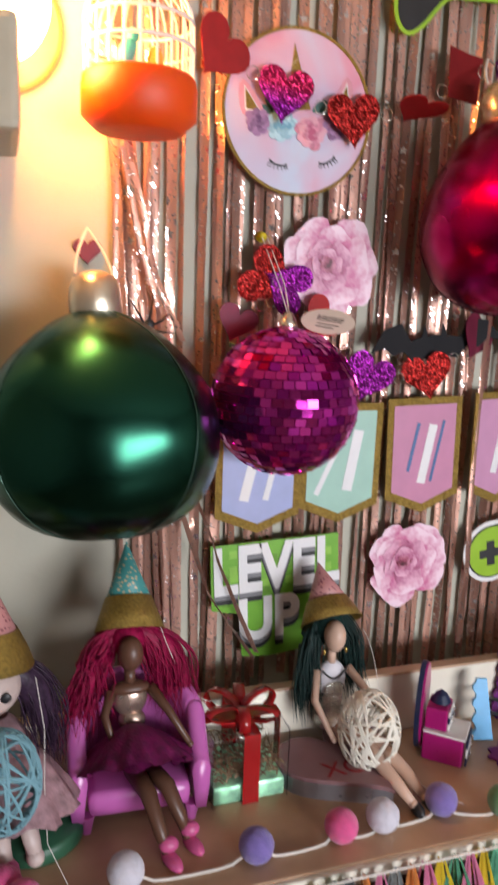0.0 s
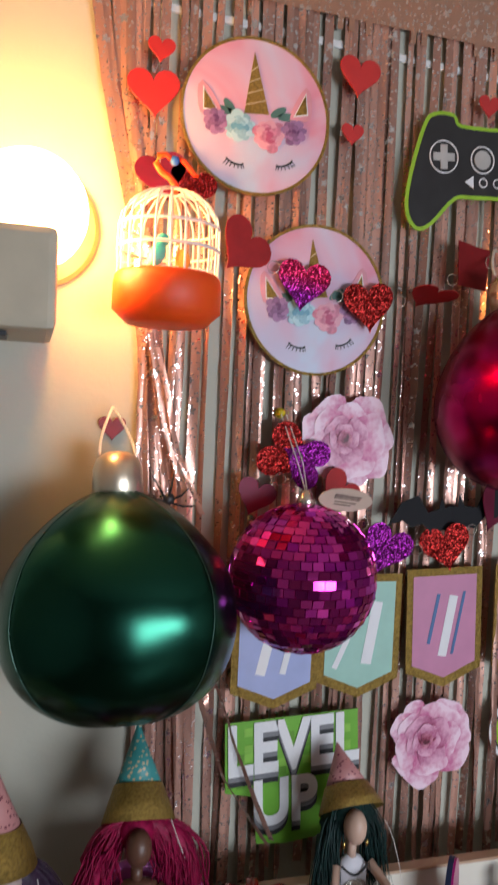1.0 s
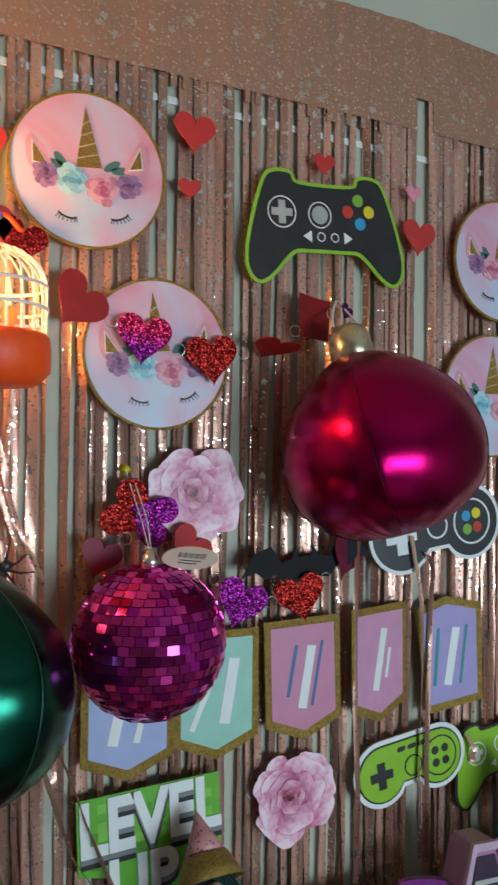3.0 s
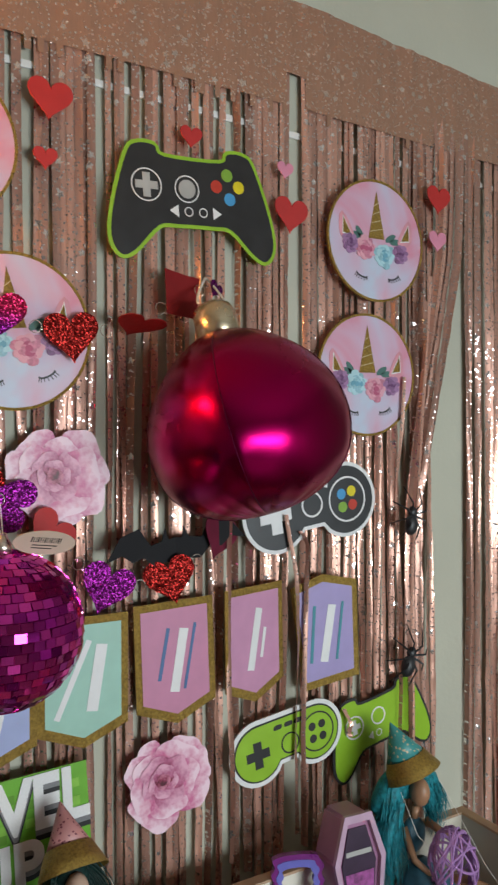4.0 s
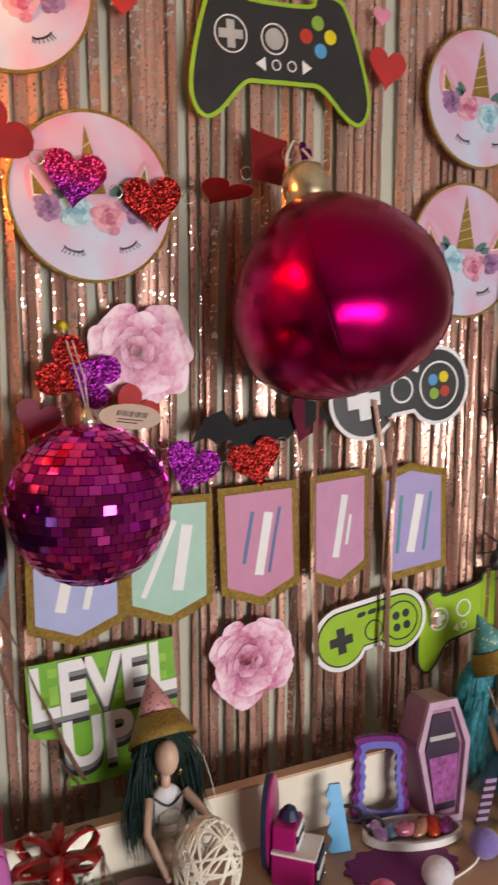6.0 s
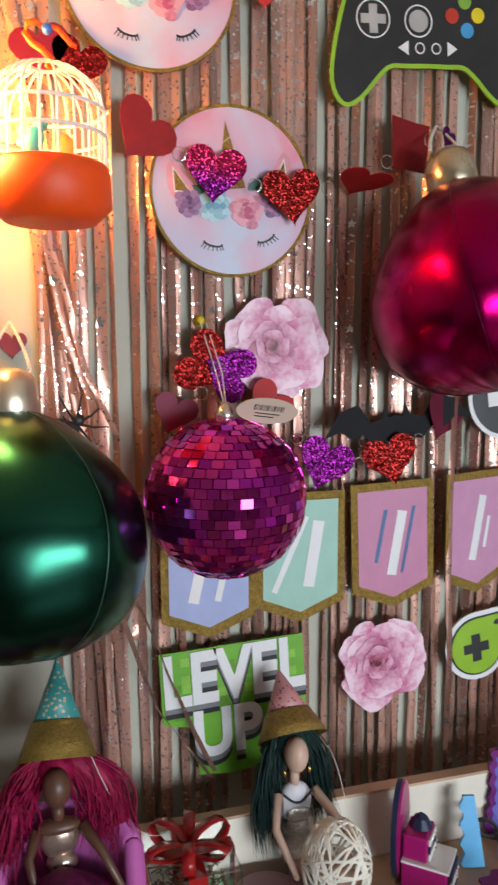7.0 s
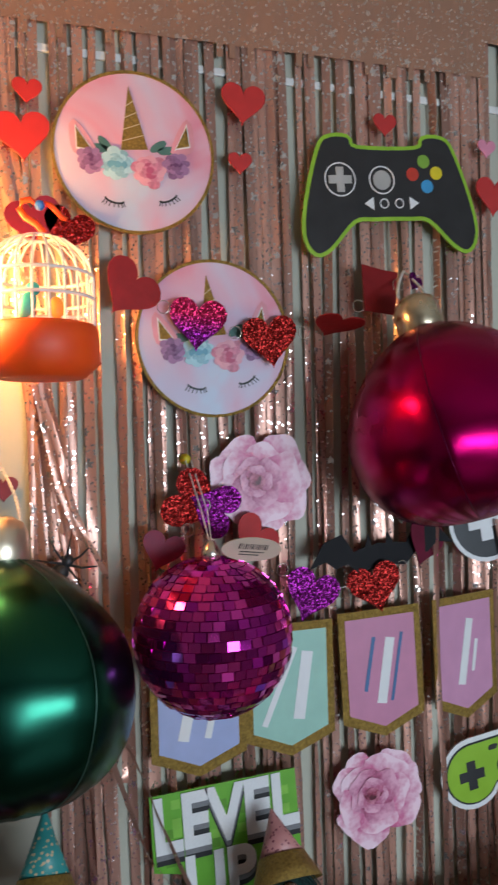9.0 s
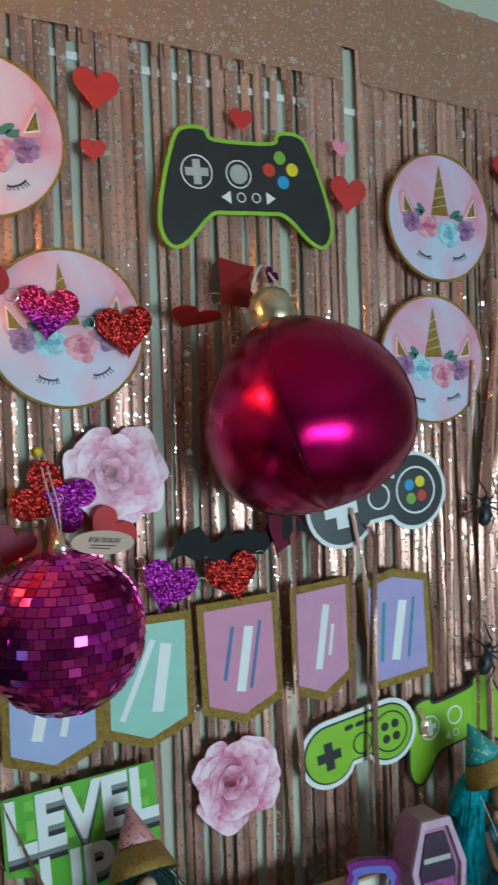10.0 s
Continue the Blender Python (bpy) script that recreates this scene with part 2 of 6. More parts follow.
DISCO = mat("magenta_mirror_tile", (0.76, 0.035, 0.40), 0.07, 0.95, 0.12, 20)
tile_nt = DISCO.node_tree
tile_info, tile_ramp = tile_nt.nodes.new("ShaderNodeObjectInfo"), tile_nt.nodes.new("ShaderNodeValToRGB")
tile_ramp.color_ramp.elements[0].color, tile_ramp.color_ramp.elements[1].color = (0.46, 0.015, 0.34, 1), (0.92, 0.07, 0.46, 1)
tile_nt.links.new(tile_info.outputs["Random"], tile_ramp.inputs[0])
tile_nt.links.new(tile_ramp.outputs[0], tile_nt.nodes["Principled BSDF"].inputs["Base Color"])
DISCO_CORE = mat("dark_magenta_core", (0.46, 0.015, 0.24), 0.5, 0.2)
ORANGE = mat("orange_plastic", (1.0, 0.085, 0.004), 0.5, var=0.10, scale=25)
ORANGE.node_tree.nodes["Principled BSDF"].inputs["Subsurface Weight"].default_value = 0.5
ORANGE.node_tree.nodes["Principled BSDF"].inputs["Subsurface Radius"].default_value = (0.05, 0.012, 0.004)
TEAL = mat("teal_plastic", (0.03, 0.42, 0.42), 0.4)
BLUE = mat("light_blue_plastic", (0.07, 0.42, 0.74), 0.35)
BRASS = mat("yellow_pin", (0.65, 0.50, 0.03), 0.4)

# ---- mesh helpers ----


def link(name, bm, material, parent=None, label="", smooth=False):
    me = bpy.data.meshes.new(name)
    bmesh.ops.recalc_face_normals(bm, faces=bm.faces[:])
    if smooth:
        for f in bm.faces:
            f.smooth = True
    bm.to_mesh(me)
    bm.free()
    for mm in (material if isinstance(material, (list, tuple)) else [material]):
        me.materials.append(mm)
    ob = new(name, me)
    if parent:
        ob.parent = parent
    if label:
        tagged(ob, label)
    return ob


def part(name, bm, material, parent, label="", smooth=False):
    return link(name, bm, material, parent, label, smooth)


def thing(name, at, label, category, group="", kind=""):
    ob = new(name)
    ob.empty_display_size = 0.02
    ob.matrix_basis = at if isinstance(at, Matrix) else Matrix.Translation(at)
    return tagged(ob, label, category, group, kind)


def box(bm, x0, x1, y0, y1, z0, z1, bevel=0.0, m=None, idx=0):
    r = bmesh.ops.create_cube(bm, size=1, matrix=Matrix.Translation(((x0 + x1) / 2, (y0 + y1) / 2, (z0 + z1) / 2)) @ Matrix.Diagonal((x1 - x0, y1 - y0, z1 - z0, 1)))
    vs = r["verts"]
    if m:
        bmesh.ops.transform(bm, matrix=m, verts=vs)
    fs = {f for v in vs for f in v.link_faces}
    for f in fs:
        f.material_index = idx
    if bevel:
        es = list({e for v in vs for e in v.link_edges})
        bmesh.ops.bevel(bm, geom=es, offset=bevel, segments=2, affect="EDGES", profile=0.6)
    return bm


def flat(outline, depth, y=0.0, bm=None, idx=0):
    """A card cut to an outline in x, z, its front at y - depth."""
    bm = bm or bmesh.new()
    front = [bm.verts.new((x, y - depth, z)) for x, z in outline]
    back = [bm.verts.new((x, y, z)) for x, z in outline]
    f = bm.faces.new(front)
    f.normal_update()
    f.material_index = idx
    bmesh.ops.triangulate(bm, faces=[f])
    g = bm.faces.new(back[::-1])
    g.normal_update()
    g.material_index = idx
    bmesh.ops.triangulate(bm, faces=[g])
    n = len(outline)
    for i in range(n):
        bm.faces.new((front[i], back[i], back[(i + 1) % n], front[(i + 1) % n])).material_index = idx
    return bm


def ring_flat(outer, inner, depth, y=0.0):
    """A flat band between two outlines of equal count."""
    bm = bmesh.new()
    n = len(outer)
    a = [[bm.verts.new((x, yy, z)) for x, z in o] for o in (outer, inner) for yy in (y - depth, y)]
    for i in range(n):
        j = (i + 1) % n
        for p, q in ((0, 2), (0, 1), (2, 3), (1, 3)):
            bm.faces.new((a[p][i], a[p][j], a[q][j], a[q][i]))
    return bm


def ellipse(cx, cz, rx, rz, n=40, turn=0.0):
    return [(cx + rx * math.cos(2 * math.pi * i / n + turn), cz + rz * math.sin(2 * math.pi * i / n + turn)) for i in range(n)]


def bar(x0, z0, x1, z1, w):
    """The outline of a straight bar."""
    d = Vector((x1 - x0, z1 - z0)).normalized() * w / 2
    return [(x0 - d.y, z0 + d.x), (x0 + d.y, z0 - d.x), (x1 + d.y, z1 - d.x), (x1 - d.y, z1 + d.x)]


def heart(w, n=30):
    pts = []
    for i in range(n):
        a = 2 * math.pi * i / n
        x = 16 * math.sin(a) ** 3
        z = 13 * math.cos(a) - 5 * math.cos(2 * a) - 2 * math.cos(3 * a) - math.cos(4 * a)
        pts.append((x * w / 32, (z + 2.5) * w / 32))
    return pts[::-1]


def smooth_loop(ctrl, per=5):
    """A closed smooth outline through a few corners."""
    n, out = len(ctrl), []
    for i in range(n):
        p = [Vector(ctrl[(i + k) % n]) for k in (-1, 0, 1, 2)]
        for j in range(per):
            t = j / per
            out.append(tuple(0.5 * ((2 * p[1]) + (p[2] - p[0]) * t + (2 * p[0] - 5 * p[1] + 4 * p[2] - p[3]) * t * t + (3 * p[1] - p[0] - 3 * p[2] + p[3]) * t ** 3)))
    return out


def grown(outline, d):
    """An outline pushed outwards by d."""
    n, out = len(outline), []
    area = sum(outline[i][0] * outline[(i + 1) % n][1] - outline[(i + 1) % n][0] * outline[i][1] for i in range(n))
    s = 1 if area > 0 else -1
    for i in range(n):
        t = Vector(outline[(i + 1) % n]) - Vector(outline[i - 1])
        t.normalize()
        out.append((outline[i][0] + s * d * t.y, outline[i][1] - s * d * t.x))
    return out


def lathe(profile, n=32, bm=None, idx=0, m=None):
    """A body of revolution about z from (radius, height) pairs."""
    bm = bm or bmesh.new()
    rings = []
    for r, z in profile:
        if r < 1e-5:
            rings.append([bm.verts.new((0, 0, z))])
        else:
            rings.append([bm.verts.new((r * math.cos(2 * math.pi * i / n), r * math.sin(2 * math.pi * i / n), z)) for i in range(n)])
    if m:
        for ring in rings:
            for v in ring:
                v.co = m @ v.co
    for a, b in zip(rings, rings[1:]):
        for i in range(n):
            j = (i + 1) % n
            vs = [a[i % len(a)], a[j % len(a)], b[j % len(b)], b[i % len(b)]]
            vs = [v for k, v in enumerate(vs) if v not in vs[:k]]
            if len(vs) > 2:
                bm.faces.new(vs).material_index = idx
    return bm


def tube(points, radius, n=8, bm=None, idx=0, closed=False):
    """A round rod along points; radius may be a list."""
    bm = bm or bmesh.new()
    pts = [Vector(p) for p in points]
    rs = radius if isinstance(radius, (list, tuple)) else [radius] * len(pts)
    rings = []
    for i, p in enumerate(pts):
        a = pts[i - 1] if (i or closed) else p
        b = pts[(i + 1) % len(pts)] if (i + 1 < len(pts) or closed) else p
        d = (b - a).normalized()
        side = d.cross(Vector((0.31, 0.17, 0.93)) if abs(d.z) < 0.9 else Vector((0.9, 0.2, 0.1))).normalized()
        up = side.cross(d)
        rings.append([bm.verts.new(p + rs[i] * (side * math.cos(2 * math.pi * k / n) + up * math.sin(2 * math.pi * k / n))) for k in range(n)])
    last = len(rings) if closed else len(rings) - 1
    for i in range(last):
        a, b = rings[i], rings[(i + 1) % len(rings)]
        for k in range(n):
            bm.faces.new((a[k], a[(k + 1) % n], b[(k + 1) % n], b[k])).material_index = idx
    if not closed:
        bm.faces.new(rings[0][::-1]).material_index = idx
        bm.faces.new(rings[-1]).material_index = idx
    return bm


def blob(bm, c, r, idx=0, seg=16, turn=None):
    """An ellipsoid joined into bm."""
    m = Matrix.Translation(c) @ (turn or Matrix()) @ Matrix.Diagonal((*(r if isinstance(r, (tuple, list)) else (r, r, r)), 1))
    res = bmesh.ops.create_uvsphere(bm, u_segments=seg, v_segments=max(6, seg * 2 // 3), radius=1, matrix=m)
    for f in {f for v in res["verts"] for f in v.link_faces}:
        f.material_index, f.smooth = idx, True
    return bm


def letters(text, size, depth, name, material, parent, at, label="", shear=0.0, weight=0.0):
    cu = bpy.data.curves.new(name, "FONT")
    cu.body, cu.size, cu.extrude, cu.align_x, cu.align_y, cu.shear, cu.offset = text, size, depth, "CENTER", "CENTER", shear, weight
    tmp = new(name, cu)
    bpy.context.view_layer.update()
    me = bpy.data.meshes.new_from_object(tmp)
    bpy.data.objects.remove(tmp)
    me.materials.clear()
    me.materials.append(material)
    ob = new(name, me)
    ob.parent = parent
    ob.matrix_basis = at
    if label:
        tagged(ob, label)
    return ob


def bent(a, b, sag, n=10):
    """Points of a slack line from a to b."""
    a, b = Vector(a), Vector(b)
    return [a.lerp(b, i / n) - Vector((0, 0, sag * 4 * (i / n) * (1 - i / n))) for i in range(n + 1)]


# ---- the room ----
WALL_Y = 1.122
X0, X1, TOP = -1.3, 2.9, 2.75
tagged(link("floor", box(bmesh.new(), X0 - 0.1, X1 + 0.1, SOUTH - 0.1, WALL_Y + 0.1, -0.05, 0), FLOOR), "brown wooden floor of the room", "floor", kind="structure")
tagged(link("ceiling", box(bmesh.new(), X0 - 0.1, X1 + 0.1, SOUTH - 0.1, WALL_Y + 0.1, TOP, TOP + 0.1), CEIL), "plain unseen beige ceiling of the room, darkened to dim reflections", "ceiling", kind="structure")
tagged(link("wall_north", box(bmesh.new(), X0 - 0.1, X1 + 0.1, WALL_Y, WALL_Y + 0.1, 0, TOP), WALL), "cream painted wall behind the party decorations", "wall", kind="structure")
# out-of-view walls close the room; their dark colour stands in for dimness
tagged(link("wall_west", box(bmesh.new(), X0 - 0.1, X0, SOUTH, WALL_Y, 0, TOP), DIM), "unseen taupe side wall of the room, darkened to dim reflections", "wall", kind="structure")
tagged(link("wall_east", box(bmesh.new(), X1, X1 + 0.1, SOUTH, WALL_Y, 0, TOP), DIM), "unseen taupe side wall of the room, darkened to dim reflections", "wall", kind="structure")
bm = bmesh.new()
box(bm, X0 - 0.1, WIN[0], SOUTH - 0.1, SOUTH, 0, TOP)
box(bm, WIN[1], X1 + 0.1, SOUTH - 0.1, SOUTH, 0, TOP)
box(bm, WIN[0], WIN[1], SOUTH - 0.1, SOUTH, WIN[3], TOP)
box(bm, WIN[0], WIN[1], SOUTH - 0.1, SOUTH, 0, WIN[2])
tagged(link("wall_south", bm, DIM), "unseen taupe wall with a wide window, darkened to dim reflections", "wall", kind="structure")
win = thing("window_1", ((WIN[0] + WIN[1]) / 2, SOUTH, WIN[2]), "wide white-framed window that lets daylight in", "window", kind="structure")
hw, hh = (WIN[1] - WIN[0]) / 2, WIN[3] - WIN[2]
for a, b, c, d in ((-hw - 0.04, hw + 0.04, -0.04, 0.0), (-hw - 0.04, hw + 0.04, hh, hh + 0.04), (-hw - 0.04, -hw, 0, hh), (hw, hw + 0.04, 0, hh)):
    part("window_frame", box(bmesh.new(), a, b, 0.002, 0.03, c, d, 0.004), WHITE, win)

# cable clipped along the wall
cable = thing("wall_cable", (0, WALL_Y, 2.2), "thin white cable trunking fixed along the wall", "cable", kind="structure")
part("cable", box(bmesh.new(), -0.9, 2.2, -0.0055, -0.0005, -0.006, 0.006, 0.002, Matrix.Rotation(radians(1.2), 4, "Y")), WHITE, cable)

# ---- dresser ----
S, FRONT, BACK, LEFT, RIGHT, RIM = 0.83, 0.745, 0.996, -0.45, 1.262, 0.930
dresser = thing("dresser", ((LEFT + RIGHT) / 2, (FRONT + BACK) / 2, 0), "wooden dresser with a raised cream rim at the back", "dresser")
cx, cy = dresser.location.x, dresser.location.y
part("top", box(bmesh.new(), LEFT - cx, RIGHT - cx, FRONT - cy, BACK - cy, S - 0.022, S, 0.003), WOOD, dresser, "brown wooden top")
part("front_edge", box(bmesh.new(), LEFT - cx, RIGHT + 0.016 - cx, FRONT - 0.008 - cy, FRONT - 0.0005 - cy, S - 0.026, S - 0.002, 0.002), CREAM, dresser, "cream edging strip")
part("back_rim", box(bmesh.new(), LEFT - cx, RIGHT - cx, BACK + 0.0005 - cy, BACK + 0.016 - cy, S - 0.05, RIM, 0.002), CREAM, dresser)
part("rim_cap", box(bmesh.new(), LEFT - cx, RIGHT - cx, BACK - 0.002 - cy, BACK + 0.018 - cy, RIM + 0.0005, RIM + 0.005, 0.001), WOOD, dresser)
part("side_rim", box(bmesh.new(), RIGHT + 0.0005 - cx, RIGHT + 0.016 - cx, FRONT - cy, BACK + 0.016 - cy, S - 0.05, RIM, 0.002), mat("grey_laminate", (0.40, 0.37, 0.33), 0.5, var=0.06), dresser)
part("side_cap", box(bmesh.new(), RIGHT - 0.002 - cx, RIGHT + 0.018 - cx, FRONT - cy, BACK + 0.016 - cy, RIM + 0.0005, RIM + 0.005, 0.001), WOOD, dresser)
part("body", box(bmesh.new(), LEFT - cx, RIGHT - cx, FRONT + 0.01 - cy, BACK - cy, 0.02, S - 0.024, 0.003), mat("dark_dresser_front", (0.10, 0.06, 0.045), 0.5, var=0.2, scale=8), dresser)
for k in range(3):
    x = LEFT + 0.29 + k * 0.58
    d = part("drawer", box(bmesh.new(), x - 0.27 - cx, x + 0.27 - cx, FRONT - 0.006 - cy, FRONT + 0.0095 - cy, 0.46, 0.76, 0.004), WOOD, dresser)
    part("knob", blob(bmesh.new(), (x - cx, FRONT - 0.018 - cy, 0.61), 0.014, 0, 12), SILVER, d)

# ---- wall lamp ----
lamp = thing("wall_lamp", (0.045, WALL_Y, 1.775), "lit globe wall lamp in a cream holder on the wall", "lamp")
# orange-brown plate; the shade behind the globe is put into its colour
part("back_plate", lathe([(0, 0), (0.086, 0), (0.086, 0.008), (0.080, 0.012), (0, 0.012)], 40, m=Matrix.Translation((0.01, -0.001, 0.085)) @ Matrix.Rotation(radians(90), 4, "X")), mat("shaded_brown_plate", (0.36, 0.24, 0.11), 0.45), lamp, "round brown back plate with shade in its colour")
part("holder", box(bmesh.new(), -0.090, 0.035, -0.222, -0.014, -0.079, 0.040, 0.010), mat("tan_holder_plastic", (0.52, 0.44, 0.32), 0.5, var=0.05), lamp, "cream rectangular holder")
part("switch", box(bmesh.new(), -0.05, -0.02, -0.19, -0.13, -0.086, -0.0795, 0.001), BLACK, lamp)
globe = bmesh.new()
blob(globe, (0.0, -0.146, 0.072), 0.072, 0, 32)
part("globe", globe, mat("lit_globe", (0.9, 0.85, 0.7), 0.3, emit=((1.0, 0.50, 0.15), GLOBE_LIGHT)), lamp, "glowing warm white globe", True)

# ---- balloons ----


def ornament(name, centre, cap, rx, rz, material, label, cap_mat, pin, seam_mat, square, seam_turn, shoulder):
    """A foil balloon of four gores, square-shouldered, with a cap and a cord loop."""
    axis = Vector(cap) - Vector(centre)
    q = axis.to_track_quat("Z", "Y").to_matrix().to_4x4()
    ob = thing(name, Matrix.Translation(centre) @ q, label, "balloon", "ornament balloons")
    facing = q.to_3x3().inverted() @ (Matrix.Rotation(radians(seam_turn), 3, "Z") @ Vector((-0.45, -0.89, 0)))
    a0 = math.atan2(facing.y, facing.x)
    # each gore is a slice of a wider circle, so the seams stand as low ridges
    reach = 1 + square

    def slice_radius(u):
        return math.sqrt(reach * reach - (square * math.sin(u)) ** 2) - square * math.cos(u)

    mean = (1 + slice_radius(math.pi / 4)) / 2

    def radius(a, phi):
        corner = slice_radius((a - a0) % (math.pi / 2) - math.pi / 4) / mean
        corner = 1 + (corner - 1) * math.sin(phi) ** 0.6
        groove = 1 - 0.006 * max(0.0, math.cos(4 * (a - a0))) ** 24 * math.sin(phi)
        return rx * max(0.0, math.sin(phi)) ** (shoulder if phi < math.pi / 2 else 0.86) * (1 - 0.10 * math.cos(phi)) * corner * groove

    def sway(a, phi):
        return 0.003 * noise.noise(Vector((math.cos(a) * 2, math.sin(a) * 2, phi * 2 + centre[0] * 9)))

    bm = bmesh.new()
    nu, nv = 120, 56
    rows = []
    for j in range(nv + 1):
        phi = math.pi * j / nv
        ring = []
        for i in range(nu):
            a = a0 + 2 * math.pi * i / nu
            r = radius(a, phi)
            wob = sway(a, phi)
            # pinched wrinkles near the poles and short puckers along the seams
            wr = 0.0022 * math.sin(a * 18 + 2 * math.sin(a * 3)) * max(0, abs(math.cos(phi)) - 0.72) / 0.28
            near = max(0.0, math.cos(2 * (a - a0)) ** 2 - 0.86) / 0.14
            wr += 0.0011 * near * noise.noise(Vector((a * 3, phi * 26, centre[0]))) * math.sin(phi)
            r += (wob + wr) * (r > 0.01)
            ring.append(bm.verts.new((r * math.cos(a), r * math.sin(a), rz * math.cos(phi))))
        rows.append(ring)
    for j in range(nv):
        for i in range(nu):
            k = (i + 1) % nu
            bm.faces.new((rows[j][i], rows[j][k], rows[j + 1][k], rows[j + 1][i]))
    bmesh.ops.remove_doubles(bm, verts=bm.verts[:], dist=1e-5)
    part("envelope", bm, material, ob, "", True)
    for g in range(4):
        a = a0 + math.pi * g / 2
        pts = [((radius(a, phi) + sway(a, phi) + 0.0007) * math.cos(a), (radius(a, phi) + sway(a, phi) + 0.0007) * math.sin(a), rz * math.cos(phi)) for phi in (math.pi * j / 40 for j in range(3, 38))]
        part("seam", tube(pts, 0.0006, 5), seam_mat, ob, "thin welded seam")
    capz = rz - 0.008
    part("cap", lathe([(0.0, capz + 0.056), (0.016, capz + 0.055), (0.028, capz + 0.047), (0.033, capz + 0.034), (0.034, capz), (0.030, capz - 0.004), (0, capz - 0.004)], 28), cap_mat, ob, "satin metallic cap", True)
    top = ob.matrix_basis @ Vector((0, 0, capz + 0.052))
    inv = ob.matrix_basis.inverted()
    for s in (-1, 1):
        line = [top.lerp(Vector(pin), k / 36) + Vector((s * 0.024 * (1 - (k / 36) ** 1.6), -0.004, 0)) for k in range(37)]
        bm = bmesh.new()
        for ply in (0, math.pi):
            tube([inv @ (p + Vector((0.0013 * math.cos(k * 1.3 + ply), 0.0013 * math.sin(k * 1.3 + ply), 0))) for k, p in enumerate(line)], 0.0014, 5, bm)
        part("cord", bm, STRING, ob, "twisted pale cord", True)
    return ob


ornament("ornament_balloon", (0.172, 0.968, 1.362), (0.168, 1.018, 1.553), 0.155, 0.148, GREEN_BALLOON, "dark green metallic foil ornament balloon with silver cap", mat("champagne_cap", (0.78, 0.66, 0.50), 0.32, 0.85, 0.08), (0.168, 1.10, 1.612), mat("pale_green_seam", (0.05, 0.12, 0.09), 0.4, 0.6), 0.34, 61, 1.32)
ornament("ornament_balloon", (0.771, 0.955, 1.658), (0.742, 1.0, 1.828), 0.146, 0.142, RED_BALLOON, "shiny magenta foil ornament balloon with pale gold cap", mat("pale_gold_cap", (0.70, 0.58, 0.40), 0.26, 0.9), (0.778, 1.098, 1.898), mat("wine_seam", (0.10, 0.002, 0.03), 0.4, 0.8), 0.55, -11, 1.12)

# ---- disco ball ----
DC, DR = Vector((0.430, 0.993, 1.384)), 0.103
disco = thing("disco_ball", DC, "magenta mirror-tiled disco ball hung on a pale string", "disco ball")
part("core", blob(bmesh.new(), (0, 0, 0), DR - 0.003, 0, 40), DISCO_CORE, disco)
rng = random.Random(4)
rows_n = 27
tiles = []
for j in range(rows_n):
    lat = math.pi * (j + 0.5) / rows_n - math.pi / 2
    count = max(5, round(2 * math.pi * DR * math.cos(lat) / 0.0152))
    w, hgt = 2 * math.pi * DR * math.cos(lat) / count * 0.93, math.pi * DR / rows_n * 0.93
    bm = bmesh.new()
    box(bm, -w / 2, w / 2, -0.0012, 0.0012, -hgt / 2, hgt / 2)
    me = bpy.data.meshes.new("mirror_tile")
    bm.to_mesh(me)
    bm.free()
    me.materials.append(DISCO)
    for i in range(count):
        lon = 2 * math.pi * (i + 0.5 * (j % 2)) / count
        m = Matrix.Rotation(lon, 4, "Z") @ Matrix.Rotation(-lat, 4, "X") @ Matrix.Translation((0, -DR, 0)) @ Euler((rng.gauss(0, 0.075), 0, rng.gauss(0, 0.075))).to_matrix().to_4x4()
        facing = -(m.translation.normalized()).dot(Vector((0.31, 0.93, -0.2)).normalized())
        tiles.append((facing, me, m))
tiles.sort(key=lambda r: -r[0])
for k, (facing, me, m) in enumerate(tiles[:300]):
    o = new("mirror_tile", me)
    o.parent, o.matrix_basis = disco, m
bm = bmesh.new()
for facing, me, m in tiles[300:]:
    before = len(bm.verts)
    bm.from_mesh(me)
    bm.verts.ensure_lookup_table()
    for v in bm.verts[before:]:
        v.co = m @ v.co
tagged(part("mirror_tiles", bm, DISCO, disco), kind="stuff")
part("cap", lathe([(0, 0.125), (0.006, 0.124), (0.012, 0.112), (0.014, 0.100), (0, 0.100)], 20), SILVER, disco, "small silver cap", True)
pin = Vector((0.423, 1.09, 1.612)) - DC
for s in (-0.004, 0.004):
    part("string", tube([Vector((s * 0.3, 0, 0.122)), Vector((s, 0.03, 0.16)), pin + Vector((s, -0.004, 0))], 0.0009, 5), STRING, disco)
tag = part("price_tag", flat(ellipse(0, 0, 0.042, 0.021, 32), 0.0012), mat("tag_card", (0.64, 0.50, 0.38), 0.6, var=0.05), disco, "oval cream card tag")
tag.matrix_basis = pose(0.048, -0.028, 0.114, 38, 8, 6)
for k in range(14):
    b = part("bar", flat(bar(-0.019 + k * 0.003, 0.001, -0.019 + k * 0.003, 0.010, 0.0009 + 0.0008 * (k * 7 % 3 == 0)), 0.0003, -0.0013), BLACK, tag)
for k in range(2):
    part("text_bar", flat(bar(-0.016, -0.004 - 0.005 * k, 0.018 - 0.006 * k, -0.004 - 0.005 * k, 0.0015), 0.0003, -0.0013), CHAR, tag)

